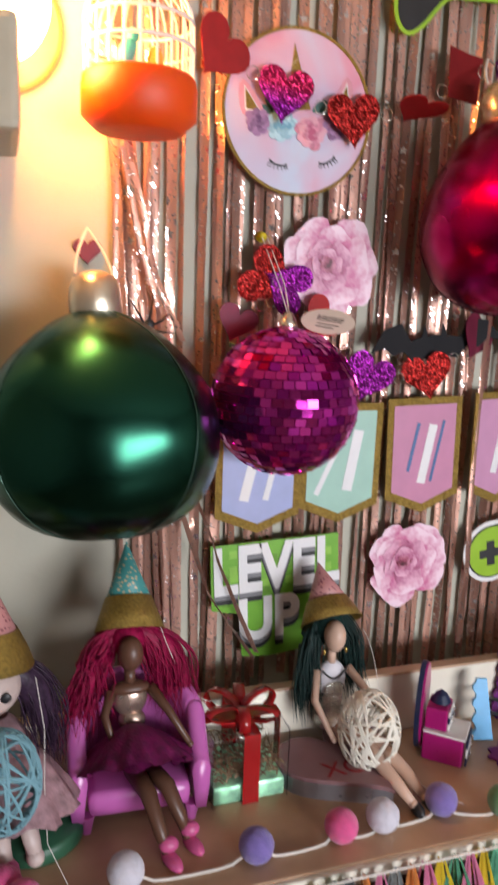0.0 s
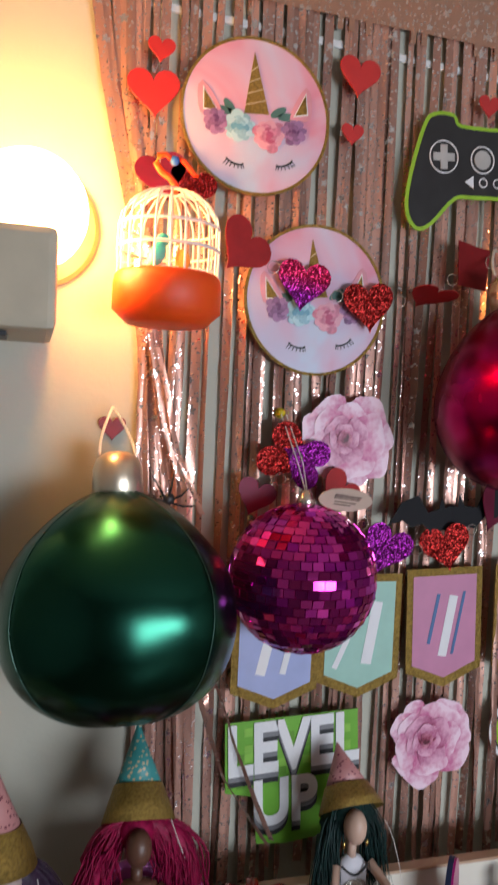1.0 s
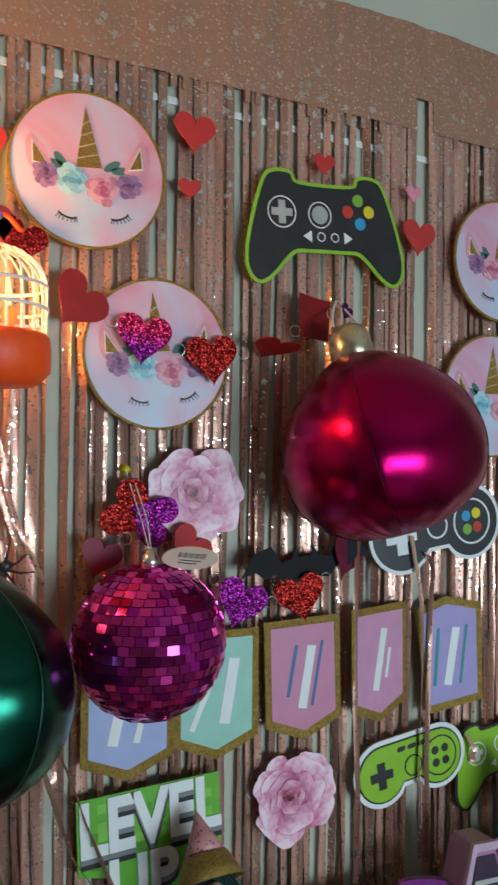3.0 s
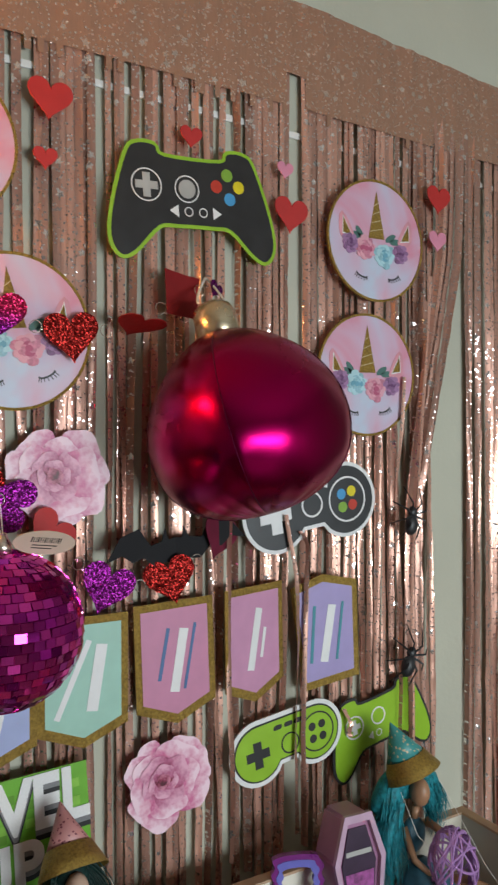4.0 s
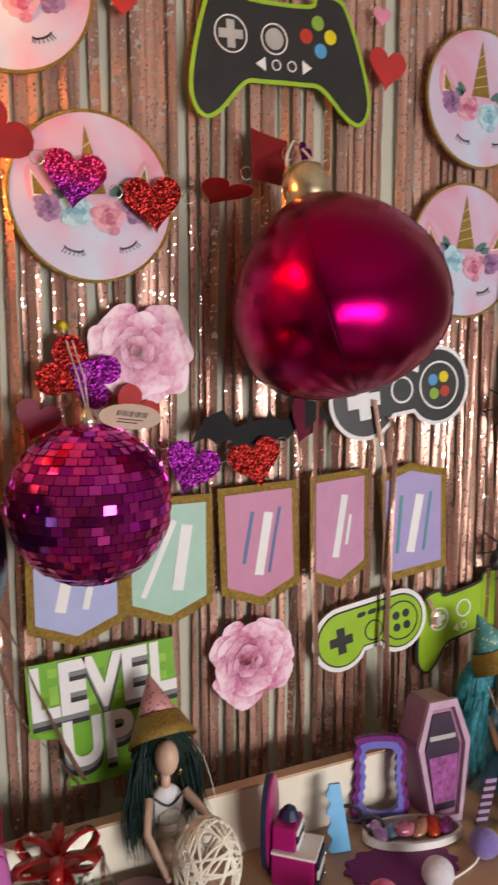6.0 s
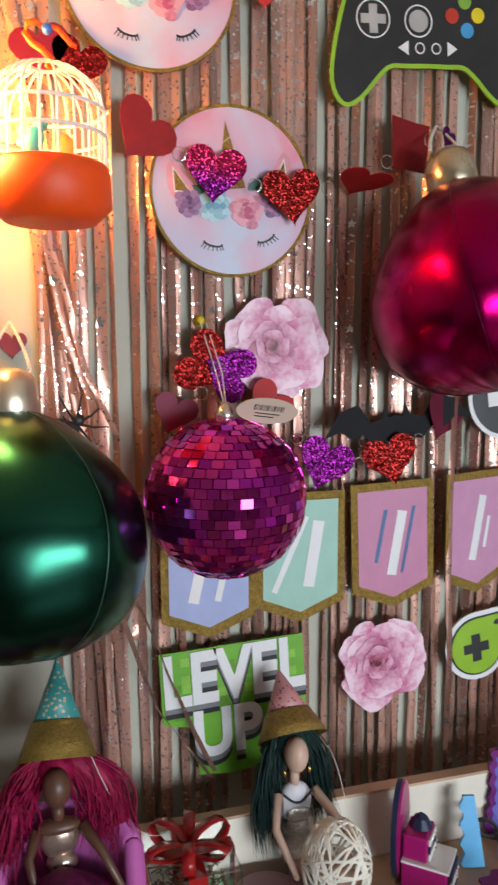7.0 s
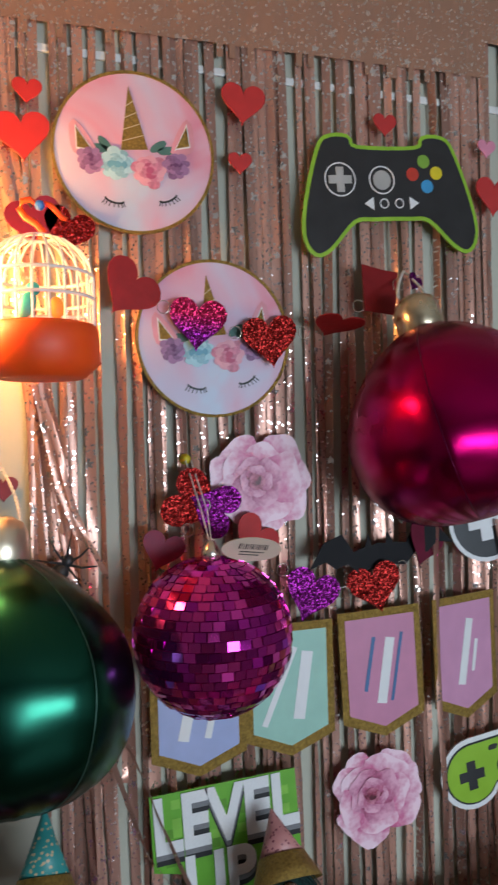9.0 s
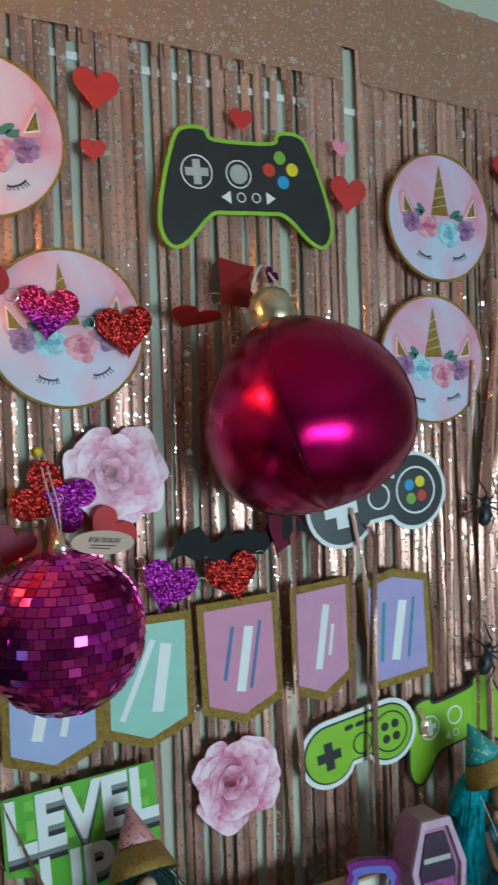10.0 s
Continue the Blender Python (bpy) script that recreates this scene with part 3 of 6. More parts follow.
pushpin = thing("push_pin", (0.421, 1.098, 1.614), "yellow plastic push pin in the wall", "pin")
part("head", lathe([(0, -0.010), (0.006, -0.009), (0.004, -0.002), (0.008, 0.0), (0.008, 0.002), (0, 0.003)], 16, m=Matrix.Rotation(radians(-90), 4, "X")), BRASS, pushpin, "", True)

# ---- toy bird cage ----
cage = thing("toy_bird_cage", (0.223, 1.0, 1.722), "white wire toy bird cage on an orange base", "bird cage")
part("base", lathe([(0, 0.0), (0.050, 0.0), (0.054, 0.002), (0.0715, 0.018), (0.0715, 0.05), (0.0695, 0.062), (0.066, 0.066), (0, 0.066)], 40), ORANGE, cage, "translucent orange plastic base", True)
for k in range(22):
    a = 2 * math.pi * k / 22
    pts = [(0.066, 0.066), (0.0665, 0.10), (0.066, 0.125), (0.062, 0.143), (0.052, 0.158), (0.036, 0.170), (0.016, 0.176)]
    part("wire", tube([(r * math.cos(a), r * math.sin(a), z) for r, z in pts], 0.0017, 5), WHITE, cage)
for r, z in ((0.0665, 0.098), (0.0655, 0.127), (0.018, 0.1755)):
    part("hoop", tube([(r * math.cos(2 * math.pi * k / 36), r * math.sin(2 * math.pi * k / 36), z) for k in range(36)], 0.0022, 6, closed=True), WHITE, cage)
part("handle", tube([(0.004, 0, 0.174), (0.006, 0, 0.184), (-0.002, 0, 0.193), (-0.014, 0, 0.200), (-0.021, 0, 0.210), (-0.018, 0, 0.220), (-0.008, 0, 0.223), (-0.001, 0, 0.217)], [0.0052, 0.0048, 0.0046, 0.0046, 0.0044, 0.0042, 0.0038, 0.003], 8), ORANGE, cage, "orange hooked handle", True)
part("bead", blob(bmesh.new(), (0.003, 0, 0.216), 0.0065, 0, 12), mat("blue_bead", (0.05, 0.2, 0.6), 0.3), cage, "small blue bead")
part("hook", tube([(0.008, 0, 0.219), (0.016, 0, 0.217), (0.024, 0, 0.209), (0.030, 0, 0.202), (0.036, 0, 0.200)], [0.003, 0.0036, 0.0036, 0.0034, 0.0026], 8), ORANGE, cage, "", True)
part("perch", tube([(-0.06, 0, 0.078), (0.06, 0, 0.078)], 0.002, 6), WHITE, cage)
toy = bmesh.new()
blob(toy, (-0.016, 0, 0.092), (0.011, 0.012, 0.018), 0, 14, Matrix.Rotation(0.4, 4, "Y"))
blob(toy, (-0.008, 0, 0.112), 0.009, 0, 12)
tagged(link("perched_toy", toy, TEAL, None, "", True), "small teal plastic toy inside the cage", "toy").location = (0.223, 1.0, 1.722)
toy = bmesh.new()
blob(toy, (0.020, 0.004, 0.088), (0.010, 0.011, 0.016), 0, 14)
tagged(link("perched_toy", toy, mat("amber_plastic", (0.8, 0.35, 0.06), 0.4), None, "", True), "small amber plastic toy inside the cage", "toy").location = (0.223, 1.0, 1.722)

# ---- unicorn plates ----
DECOR_Y = 1.088
PASTEL = pastel_mat("pastel_wash", (0.72, 0.28, 0.38), (0.66, 0.44, 0.58), (0.54, 0.60, 0.74))
FLOWERS = {
    "purple": [mat("plum_petal", (0.13, 0.04, 0.13), 0.5), mat("plum_petal_light", (0.36, 0.18, 0.35), 0.5)],
    "blue": [mat("aqua_petal", (0.13, 0.36, 0.48), 0.5), mat("aqua_petal_light", (0.42, 0.66, 0.72), 0.5)],
    "pink": [mat("rose_petal", (0.48, 0.09, 0.18), 0.5), mat("rose_petal_light", (0.74, 0.36, 0.44), 0.5)],
}
MID_PETAL = {"purple": (0.24, 0.11, 0.24), "blue": (0.28, 0.52, 0.60), "pink": (0.62, 0.22, 0.31)}
LEAF = mat("leaf_print", (0.06, 0.16, 0.14), 0.5)


def little_flower(parent, x, z, r, kind):
    dark, light = FLOWERS[kind]
    rr = random.Random(int(1000 * r + 7000 * abs(x)))
    bm = bmesh.new()
    for ring, (rad, size, count, y) in enumerate(((0.70, 0.34, 9, 0.0), (0.48, 0.31, 8, -0.0008), (0.27, 0.26, 6, -0.0016), (0.0, 0.20, 1, -0.0024))):
        for k in range(count):
            a = 2 * math.pi * k / count + ring * 0.5 + x * 40
            out, wide = rad * rr.uniform(0.86, 1.16), size * rr.uniform(0.8, 1.25)
            flat(ellipse(r * out * math.cos(a), r * out * math.sin(a), r * wide, r * wide * rr.uniform(0.65, 0.95), 12, a), 0.001, -0.0036 + y - 0.00006 * k, bm, (1 if k % 3 else 2, 2 if k % 2 else 1, 2 if k % 3 else 0, 0)[ring])
    mid = mat("petal_mid_" + kind, MID_PETAL[kind], 0.5, var=0.25, scale=160)
    f = part("flower", bm, [dark, light, mid], parent)
    f.location = (x, 0, z)


def unicorn(centre, turn, order, r=0.114):
    ob = thing("party_plate", Matrix.Translation((centre[0], DECOR_Y, centre[1])) @ pose(0, 0, 0, 0, turn, 0), "round pastel plate printed with a gold-horned sleeping unicorn", "party plate", "pastel plates")
    part("disc", flat(ellipse(0, 0, r - 0.0042, r - 0.0042, 56), 0.003), PASTEL, ob)
    part("rim", ring_flat(ellipse(0, 0, r, r, 56), ellipse(0, 0, r - 0.0042, r - 0.0042, 56), 0.0045), GOLD_GLITTER, ob, "gold glitter rim")
    part("horn", flat([(-0.019, 0.004), (0.019, 0.004), (0.001, 0.092)], 0.001, -0.0031), GOLD_GLITTER, ob, "gold printed horn")
    for k in range(4):
        z = 0.016 + k * 0.016
        w = 0.019 * (1 - (z - 0.004) / 0.088)
        part("stripe", flat(bar(-w, z, w, z + 0.008, 0.0012), 0.0004, -0.0042), mat("pale_gold_line", (0.7, 0.55, 0.35), 0.5), ob)
    for s in (-1, 1):
        ear = [(s * 0.054, 0.0), (s * 0.082, 0.004), (s * 0.080, 0.044)]
        part("ear", flat(grown(smooth_loop(ear, 4), 0.003), 0.0008, -0.0031), mat("ear_pink", (0.70, 0.30, 0.36), 0.5), ob)
        mid = (sum(p[0] for p in ear) / 3, sum(p[1] for p in ear) / 3)
        part("ear_edge", flat([(mid[0] + (x - mid[0]) * 0.84, mid[1] + (z - mid[1]) * 0.84) for x, z in ear], 0.0006, -0.0036), WHITE_CARD, ob)
        part("inner_ear", flat([(mid[0] + (x - mid[0]) * 0.68, mid[1] + (z - mid[1]) * 0.68) for x, z in ear], 0.0008, -0.0040), GOLD_GLITTER, ob)
    for (x, z, rr), kind in zip(((-0.062, -0.010, 0.019), (-0.027, -0.017, 0.024), (0.018, -0.026, 0.024), (0.056, -0.019, 0.019)), order):
        little_flower(ob, x, z, rr, kind)
    for x, z, a in ((0.034, 0.008, 0.5), (0.046, 0.002, 0.1), (-0.040, 0.012, 2.2), (-0.046, 0.006, 2.8)):
        part("leaf", flat([(x + 0.014 * math.cos(t) * math.cos(a) - 0.006 * math.sin(t) * math.sin(a), z + 0.014 * math.cos(t) * math.sin(a) + 0.006 * math.sin(t) * math.cos(a)) for t in (k * math.pi / 6 for k in range(12))], 0.0006, -0.0031), LEAF, ob)
    for s, ex in ((-1, -0.036), (1, 0.040)):
        bm = bmesh.new()
        arc = [(ex + 0.0125 * math.cos(t), -0.064 - 0.005 * math.sin(t)) for t in (math.pi * k / 8 for k in range(9))]
        arc = [(x, z + s * (x - ex) * 0.30) for x, z in arc]
        for p, q in zip(arc, arc[1:]):
            flat(bar(*p, *q, 0.0027), 0.0004, -0.0031, bm)
        for k in range(1, 8):
            x, z = arc[k]
            flat(bar(x, z, x + (x - ex) * 0.35 + s * 0.002, z - 0.006, 0.0013), 0.0004, -0.0033, bm)
        part("eyelash", bm, BLACK, ob)
    return ob


ORDER_A, ORDER_B = ("purple", "blue", "pink", "purple"), ("purple", "pink", "blue", "purple")
unicorn((0.359, 2.046), -5, ORDER_A)
unicorn((0.466, 1.787), -7, ORDER_A)
unicorn((1.132, 2.003), -1, ORDER_B)
unicorn((1.110, 1.751), -1, ORDER_A)

# ---- controller cut-outs ----
BUTTONS = {"green": (0.22, 0.42, 0.05), "yellow": (0.75, 0.60, 0.02), "red": (0.55, 0.04, 0.02), "blue": (0.04, 0.30, 0.58)}
GREY = mat("grey_print", (0.42, 0.41, 0.39), 0.45)


def plus(x, z, s, w):
    return [(x - w, z + s), (x + w, z + s), (x + w, z + w), (x + s, z + w), (x + s, z - w), (x + w, z - w), (x + w, z - s), (x - w, z - s), (x - w, z - w), (x - s, z - w), (x - s, z + w), (x - w, z + w)]


def winged(s=1.0):
    half = [(0.05, 0.063), (0.066, 0.079), (0.096, 0.079), (0.113, 0.062), (0.137, -0.01), (0.146, -0.066), (0.132, -0.094), (0.108, -0.086), (0.066, -0.046), (0.03, -0.042)]
    return smooth_loop([(x * s, z * s) for x, z in half] + [(-x * s, z * s) for x, z in half[::-1]], 4)


def dogbone(c, r, n=18):
    right = [(c + r * math.cos(t), r * math.sin(t)) for t in (math.pi / 2 - k * (math.pi * 1.22) / n for k in range(n + 1))]
    waist = [(c * 0.30, -r * 0.52)]
    pts = right + waist
    return pts + [(-x, z) for x, z in pts[::-1]]


def pad(centre, turn, outline, border, border_mat, face_mat, label, line_mat, y=DECOR_Y):
    ob = thing("controller_cutout", Matrix.Translation((centre[0], y, centre[1])) @ pose(0, 0, 0, 0, turn, 0), label, "wall decoration", "controller cut-outs")
    part("border", flat(grown(outline, border), 0.0025), border_mat, ob, "coloured card border")
    part("face", flat(outline, 0.0006, -0.0026), face_mat, ob)
    return ob


def circle_line(ob, x, z, r, w, m, name="button_ring"):
    part(name, ring_flat(ellipse(x, z, r, r, 28), ellipse(x, z, r - w, r - w, 28), 0.0005, -0.0033), m, ob)


p = pad((0.754, 2.021), -4, winged(), 0.006, LIME, CHAR, "black game controller cut-out with a lime green border", WHITE_CARD)
circle_line(p, -0.083, 0.016, 0.026, 0.002, WHITE_CARD)
part("direction_cross", flat(plus(-0.083, 0.016, 0.019, 0.0062), 0.0006, -0.0033), GREY, p)
circle_line(p, -0.013, 0.015, 0.022, 0.002, WHITE_CARD)
part("stick", flat(ellipse(-0.013, 0.015, 0.015, 0.015, 24), 0.0006, -0.0033), GREY, p)
for x, z, c in ((0.062, 0.044, "green"), (0.083, 0.026, "yellow"), (0.041, 0.024, "red"), (0.065, 0.005, "blue")):
    part("button", flat(ellipse(x, z, 0.0105, 0.0105, 24), 0.0006, -0.0033), mat(c + "_button", BUTTONS[c], 0.4), p, c + " button")
for x in (-0.012, 0.014):
    circle_line(p, x, -0.021, 0.0078, 0.0018, WHITE_CARD)
part("arrow", flat([(-0.046, -0.021), (-0.030, -0.011), (-0.030, -0.031)], 0.0006, -0.0033), WHITE_CARD, p)
part("arrow", flat([(0.048, -0.021), (0.032, -0.011), (0.032, -0.031)], 0.0006, -0.0033), WHITE_CARD, p)

DARK_PAD = mat("slate_print", (0.030, 0.032, 0.036), 0.35, var=0.12)
p = pad((0.985, 1.511), -8, dogbone(0.075, 0.062), 0.007, WHITE_CARD, DARK_PAD, "dark grey game controller cut-out with a white border", WHITE_CARD)
part("direction_cross", flat(plus(-0.078, -0.002, 0.032, 0.011), 0.0006, -0.0033), WHITE_CARD, p)
circle_line(p, 0.0, 0.004, 0.023, 0.0035, WHITE_CARD)
circle_line(p, 0.078, 0.0, 0.042, 0.0035, WHITE_CARD)
for x, z, c in ((0.066, 0.011, "blue"), (0.089, 0.013, "yellow"), (0.066, -0.013, "green"), (0.089, -0.012, "red")):
    part("button", flat(ellipse(x, z, 0.0098, 0.0098, 24), 0.0006, -0.0033), mat(c + "_button", BUTTONS[c], 0.4), p, c + " button")
part("arrow", flat([(0.022, 0.034), (0.040, 0.044), (0.036, 0.028)], 0.0006, -0.0033), WHITE_CARD, p)

p = pad((0.933, 1.101), -7.5, dogbone(0.060, 0.0495), 0.008, WHITE_CARD, BLACK, "lime green game controller cut-out with a white border", BLACK)
part("inlay", flat(grown(dogbone(0.060, 0.0495), -0.003), 0.0005, -0.0033), LIME, p, "lime green face")
bm = bmesh.new()
part("direction_cross", flat(plus(-0.062, -0.002, 0.023, 0.008), 0.0006, -0.0039), BLACK, p)
for x, z, r in ((0.004, -0.001, 0.019), (0.062, 0.0, 0.036)):
    part("button_ring", ring_flat(ellipse(x, z, r, r, 28), ellipse(x, z, r - 0.0028, r - 0.0028, 28), 0.0005, -0.0039), BLACK, p)
for x, z in ((0.052, 0.011), (0.073, 0.011), (0.052, -0.011), (0.073, -0.011)):
    part("button", flat(ellipse(x, z, 0.0076, 0.0076, 20), 0.0006, -0.0039), BLACK, p)
for x in (-0.018, 0.004, 0.024):
    part("button", flat(smooth_loop([(x - 0.008, 0.030), (x + 0.006, 0.030), (x + 0.008, 0.037), (x - 0.006, 0.037)], 3), 0.0006, -0.0039), BLACK, p)

p = pad((1.147, 1.093), -11, winged(0.80), 0.005, BLACK, LIME, "lime green winged controller cut-out half hidden by foil", WHITE_CARD, DECOR_Y + 0.006)
circle_line(p, -0.062, 0.014, 0.022, 0.003, WHITE_CARD)
part("direction_cross", flat(plus(-0.062, 0.014, 0.014, 0.005), 0.0006, -0.0033), WHITE_CARD, p)
circle_line(p, -0.004, 0.016, 0.017, 0.003, WHITE_CARD)
part("arrow", flat([(-0.034, -0.016), (-0.022, -0.008), (-0.022, -0.024)], 0.0006, -0.0033), WHITE_CARD, p)
circle_line(p, -0.008, -0.016, 0.007, 0.0018, WHITE_CARD)

# ---- level up sign ----
sign = thing("level_up_sign", Matrix.Translation((0.463, DECOR_Y - 0.001, 1.056)) @ pose(0, 0, 0, 0, -3, 0), "green pixel-patterned paper sign with white block lettering", "sign")
out = [(-0.106, 0.090), (0.112, 0.088), (0.113, -0.032), (0.088, -0.040), (0.082, -0.075), (0.07, -0.108), (-0.012, -0.112), (-0.058, -0.105), (-0.062, -0.03), (-0.107, -0.018)]
part("backing", flat(out, 0.0025), mat("sign_green", (0.13, 0.42, 0.03), 0.4, var=0.1), sign, "bright green card")
GREENS = [mat("pixel_green_a", (0.10, 0.30, 0.02), 0.4), mat("pixel_green_b", (0.22, 0.52, 0.06), 0.4), mat("pixel_green_c", (0.16, 0.46, 0.04), 0.4)]
rg = random.Random(8)
for k in range(60):
    x, z = -0.103 + 0.0135 * rg.randrange(16), -0.015 + 0.0135 * rg.randrange(7)
    if x + 0.0135 < 0.111 and z + 0.0135 < 0.088:
        part("pixel", flat([(x, z), (x + 0.0133, z), (x + 0.0133, z + 0.0133), (x, z + 0.0133)], 0.0002, -0.0026 - 0.00001 * k), GREENS[k % 3], sign)
GREY_SH, DARK_SH = mat("grey_letter_shadow", (0.20, 0.20, 0.21), 0.45), mat("dark_letter_shadow", (0.012, 0.012, 0.014), 0.45)
for word, x, z, sx, sz in (("LEVEL", 0.003, 0.042, 0.084, 0.108), ("UP", -0.012, -0.045, 0.086, 0.098)):
    for dy, dz, m_, nm in ((-0.0036, -0.016, DARK_SH, "letter_base"), (-0.0042, -0.008, GREY_SH, "letter_side"), (-0.0048, 0, WHITE_CARD, "lettering")):
        letters(word, 1.0, 0.002, nm, m_, sign, Matrix.Translation((x, dy, z + dz)) @ Matrix.Rotation(radians(90), 4, "X") @ Matrix.Diagonal((sx, sz, 0.1, 1)), "", 0.0, 0.035)

# ---- pennant banner ----
PEN = [(-0.070, 0.094), (0.070, 0.094), (0.070, -0.076), (0.0, -0.104), (-0.070, -0.076)]


def pennant(x, z, turn, yaw, colour, strokes, width=1.0, y=DECOR_Y, outline=PEN):
    ob = thing("banner_pennant", Matrix.Translation((x, y, z)) @ pose(0, 0, 0, 0, turn, yaw) @ Matrix.Diagonal((width, 1, 1, 1)), "pastel card pennant with gold glitter edge and white bars", "pennant", "banner pennants")
    part("border", flat(outline, 0.002), GOLD_GLITTER, ob, "gold glitter border")
    part("panel", flat([(px * 0.84, pz * 0.86 + 0.001) for px, pz in outline], 0.0006, -0.0021), mat("panel_%s" % "_".join("%03d" % int(100 * c) for c in colour), colour, 0.5, var=0.05), ob)
    for k, (x0, z0, x1, z1, w, m_) in enumerate(strokes):
        part("bar", flat(bar(x0, z0, x1, z1, w), 0.0004, -0.0028 - 0.0002 * k), m_, ob)
    return ob


INK = mat("blue_ink", (0.05, 0.14, 0.32), 0.5)
INK2 = mat("teal_ink", (0.02, 0.24, 0.30), 0.5)
W = WHITE_CARD
CUT = [(-0.070, 0.084), (-0.006, 0.106), (0.066, 0.092), (0.072, -0.084), (-0.043, -0.101)]
pennant(0.428, 1.262, 0, 0, (0.36, 0.42, 0.68), [(-0.024, -0.05, 0.0, 0.055, 0.016, W), (0.012, -0.05, 0.028, 0.02, 0.010, W)])
pennant(0.568, 1.271, 0, 0, (0.32, 0.58, 0.48), [(-0.042, -0.055, 0.008, 0.058, 0.009, W), (0.012, -0.05, 0.028, 0.05, 0.018, W)])
pennant(0.719, 1.279, -2, 0, (0.58, 0.22, 0.36), [(-0.004, -0.052, 0.016, 0.048, 0.016, W), (-0.030, -0.030, -0.012, 0.052, 0.006, INK), (0.014, -0.050, 0.036, 0.054, 0.005, INK)], 0.99)
pennant(0.864, 1.289, -1, 12, (0.60, 0.28, 0.44), [(-0.012, -0.048, 0.010, 0.055, 0.016, W), (0.014, -0.03, 0.024, 0.02, 0.007, W)], 0.94, DECOR_Y - 0.004)
pennant(1.012, 1.283, 0, -6, (0.36, 0.29, 0.56), [(-0.002, -0.052, 0.014, 0.050, 0.016, W), (-0.028, -0.052, -0.022, 0.050, 0.006, INK2), (0.024, -0.050, 0.036, 0.054, 0.005, INK2)], 1.0, DECOR_Y - 0.002, CUT)

# ---- paper roses ----
for sparkling in (RED_GLITTER, PURPLE_GLITTER, TWO_TONE):
    facets(sparkling, 620.0, 0.62)

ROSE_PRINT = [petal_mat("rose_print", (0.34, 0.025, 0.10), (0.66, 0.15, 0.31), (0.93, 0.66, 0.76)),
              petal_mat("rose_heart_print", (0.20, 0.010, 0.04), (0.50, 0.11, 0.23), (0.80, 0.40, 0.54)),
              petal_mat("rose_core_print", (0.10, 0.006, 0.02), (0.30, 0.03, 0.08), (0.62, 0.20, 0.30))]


def rose(cx_, cz_, r, seed, y=DECOR_Y):
    ob = thing("paper_rose", (cx_, y, cz_), "large pink paper rose cut-out on the foil curtain", "paper flower", "paper roses")
    rr = random.Random(seed)
    heart_x, heart_z = -0.10 * r, 0.02 * r
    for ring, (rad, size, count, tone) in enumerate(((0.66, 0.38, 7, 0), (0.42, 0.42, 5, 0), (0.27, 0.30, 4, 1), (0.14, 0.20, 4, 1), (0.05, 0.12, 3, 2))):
        for k in range(count):
            a = 2 * math.pi * (k + 0.45 * rr.random()) / count + ring * 0.9
            bm = bmesh.new()
            n = 22
            sz = size * r * rr.uniform(0.84, 1.16)
            p1, p2 = rr.random() * 6, rr.random() * 6
            c = bm.verts.new((0, 0, 0))
            edge = []
            for i in range(n):
                t = 2 * math.pi * i / n
                wob = 1 + 0.07 * math.sin(3 * t + p1) + 0.05 * math.sin(5 * t + p2)
                u, v = (math.cos(t) - 0.10 * math.cos(2 * t)) * wob, 1.04 * math.sin(t) * wob
                edge.append(bm.verts.new((u, -0.05 * max(0, math.cos(t)) * (1 + 0.5 * math.sin(4 * t + p1)), v)))
            for i in range(n):
                bm.faces.new((c, edge[i], edge[(i + 1) % n]))
            pull = ring / 4
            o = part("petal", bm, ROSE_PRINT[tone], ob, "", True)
            o.matrix_basis = Matrix.Translation((rad * r * math.cos(a) + heart_x * pull, -0.0010 - 0.0012 * ring - 0.00015 * k, rad * r * math.sin(a) + heart_z * pull)) @ Matrix.Rotation(-a + rr.gauss(0, 0.18), 4, "Y") @ Matrix.Diagonal((sz, 0.012, sz, 1))
    return ob


rose(0.531, 1.577, 0.076, 3)
rose(0.703, 1.087, 0.077, 5)

# ---- hearts, garland, bat, spiders ----


def wall_heart(x, z, w, m_, label, turn=0, y=DECOR_Y):
    bm = flat(heart(w), 0.002)
    bmesh.ops.bevel(bm, geom=[e for e in bm.edges if abs(e.verts[0].co.y + 0.002) < 1e-5 and abs(e.verts[1].co.y + 0.002) < 1e-5 and len([f for f in e.link_faces if abs(f.normal.y) < 0.5]) == 1], offset=0.0006, segments=1, affect="EDGES")
    ob = link("paper_heart", bm, m_)
    ob.matrix_basis = Matrix.Translation((x, y, z)) @ pose(0, 0, 0, 0, turn, 0)
    return tagged(ob, label, "heart", "wall hearts")


for x, z, w, m_, lab, turn in (
        (0.216, 2.118, 0.040, RED_CARD, "small red card heart on the foil curtain", 3),
        (0.208, 2.056, 0.076, RED_CARD, "red card heart on the foil curtain", -4),
        (0.520, 2.130, 0.068, RED_CARD, "red card heart on the foil curtain", 4),
        (0.513, 2.043, 0.037, RED_CARD, "small red card heart on the foil curtain", 0),
        (0.749, 2.121, 0.040, RED_CARD, "small red card heart above the controller cut-out", 2),
        (0.930, 2.099, 0.034, PINK_CARD, "small pink card heart on the foil curtain", 4),
        (0.942, 2.022, 0.070, RED_CARD, "red card heart on the foil curtain", 5),
        (1.292, 2.104, 0.062, RED_CARD, "red card heart beside the pastel plate", 3),
        (1.289, 2.022, 0.046, PINK_CARD, "small pink card heart beside the pastel plate", 2)):
    wall_heart(x, z, w, m_, lab, turn)

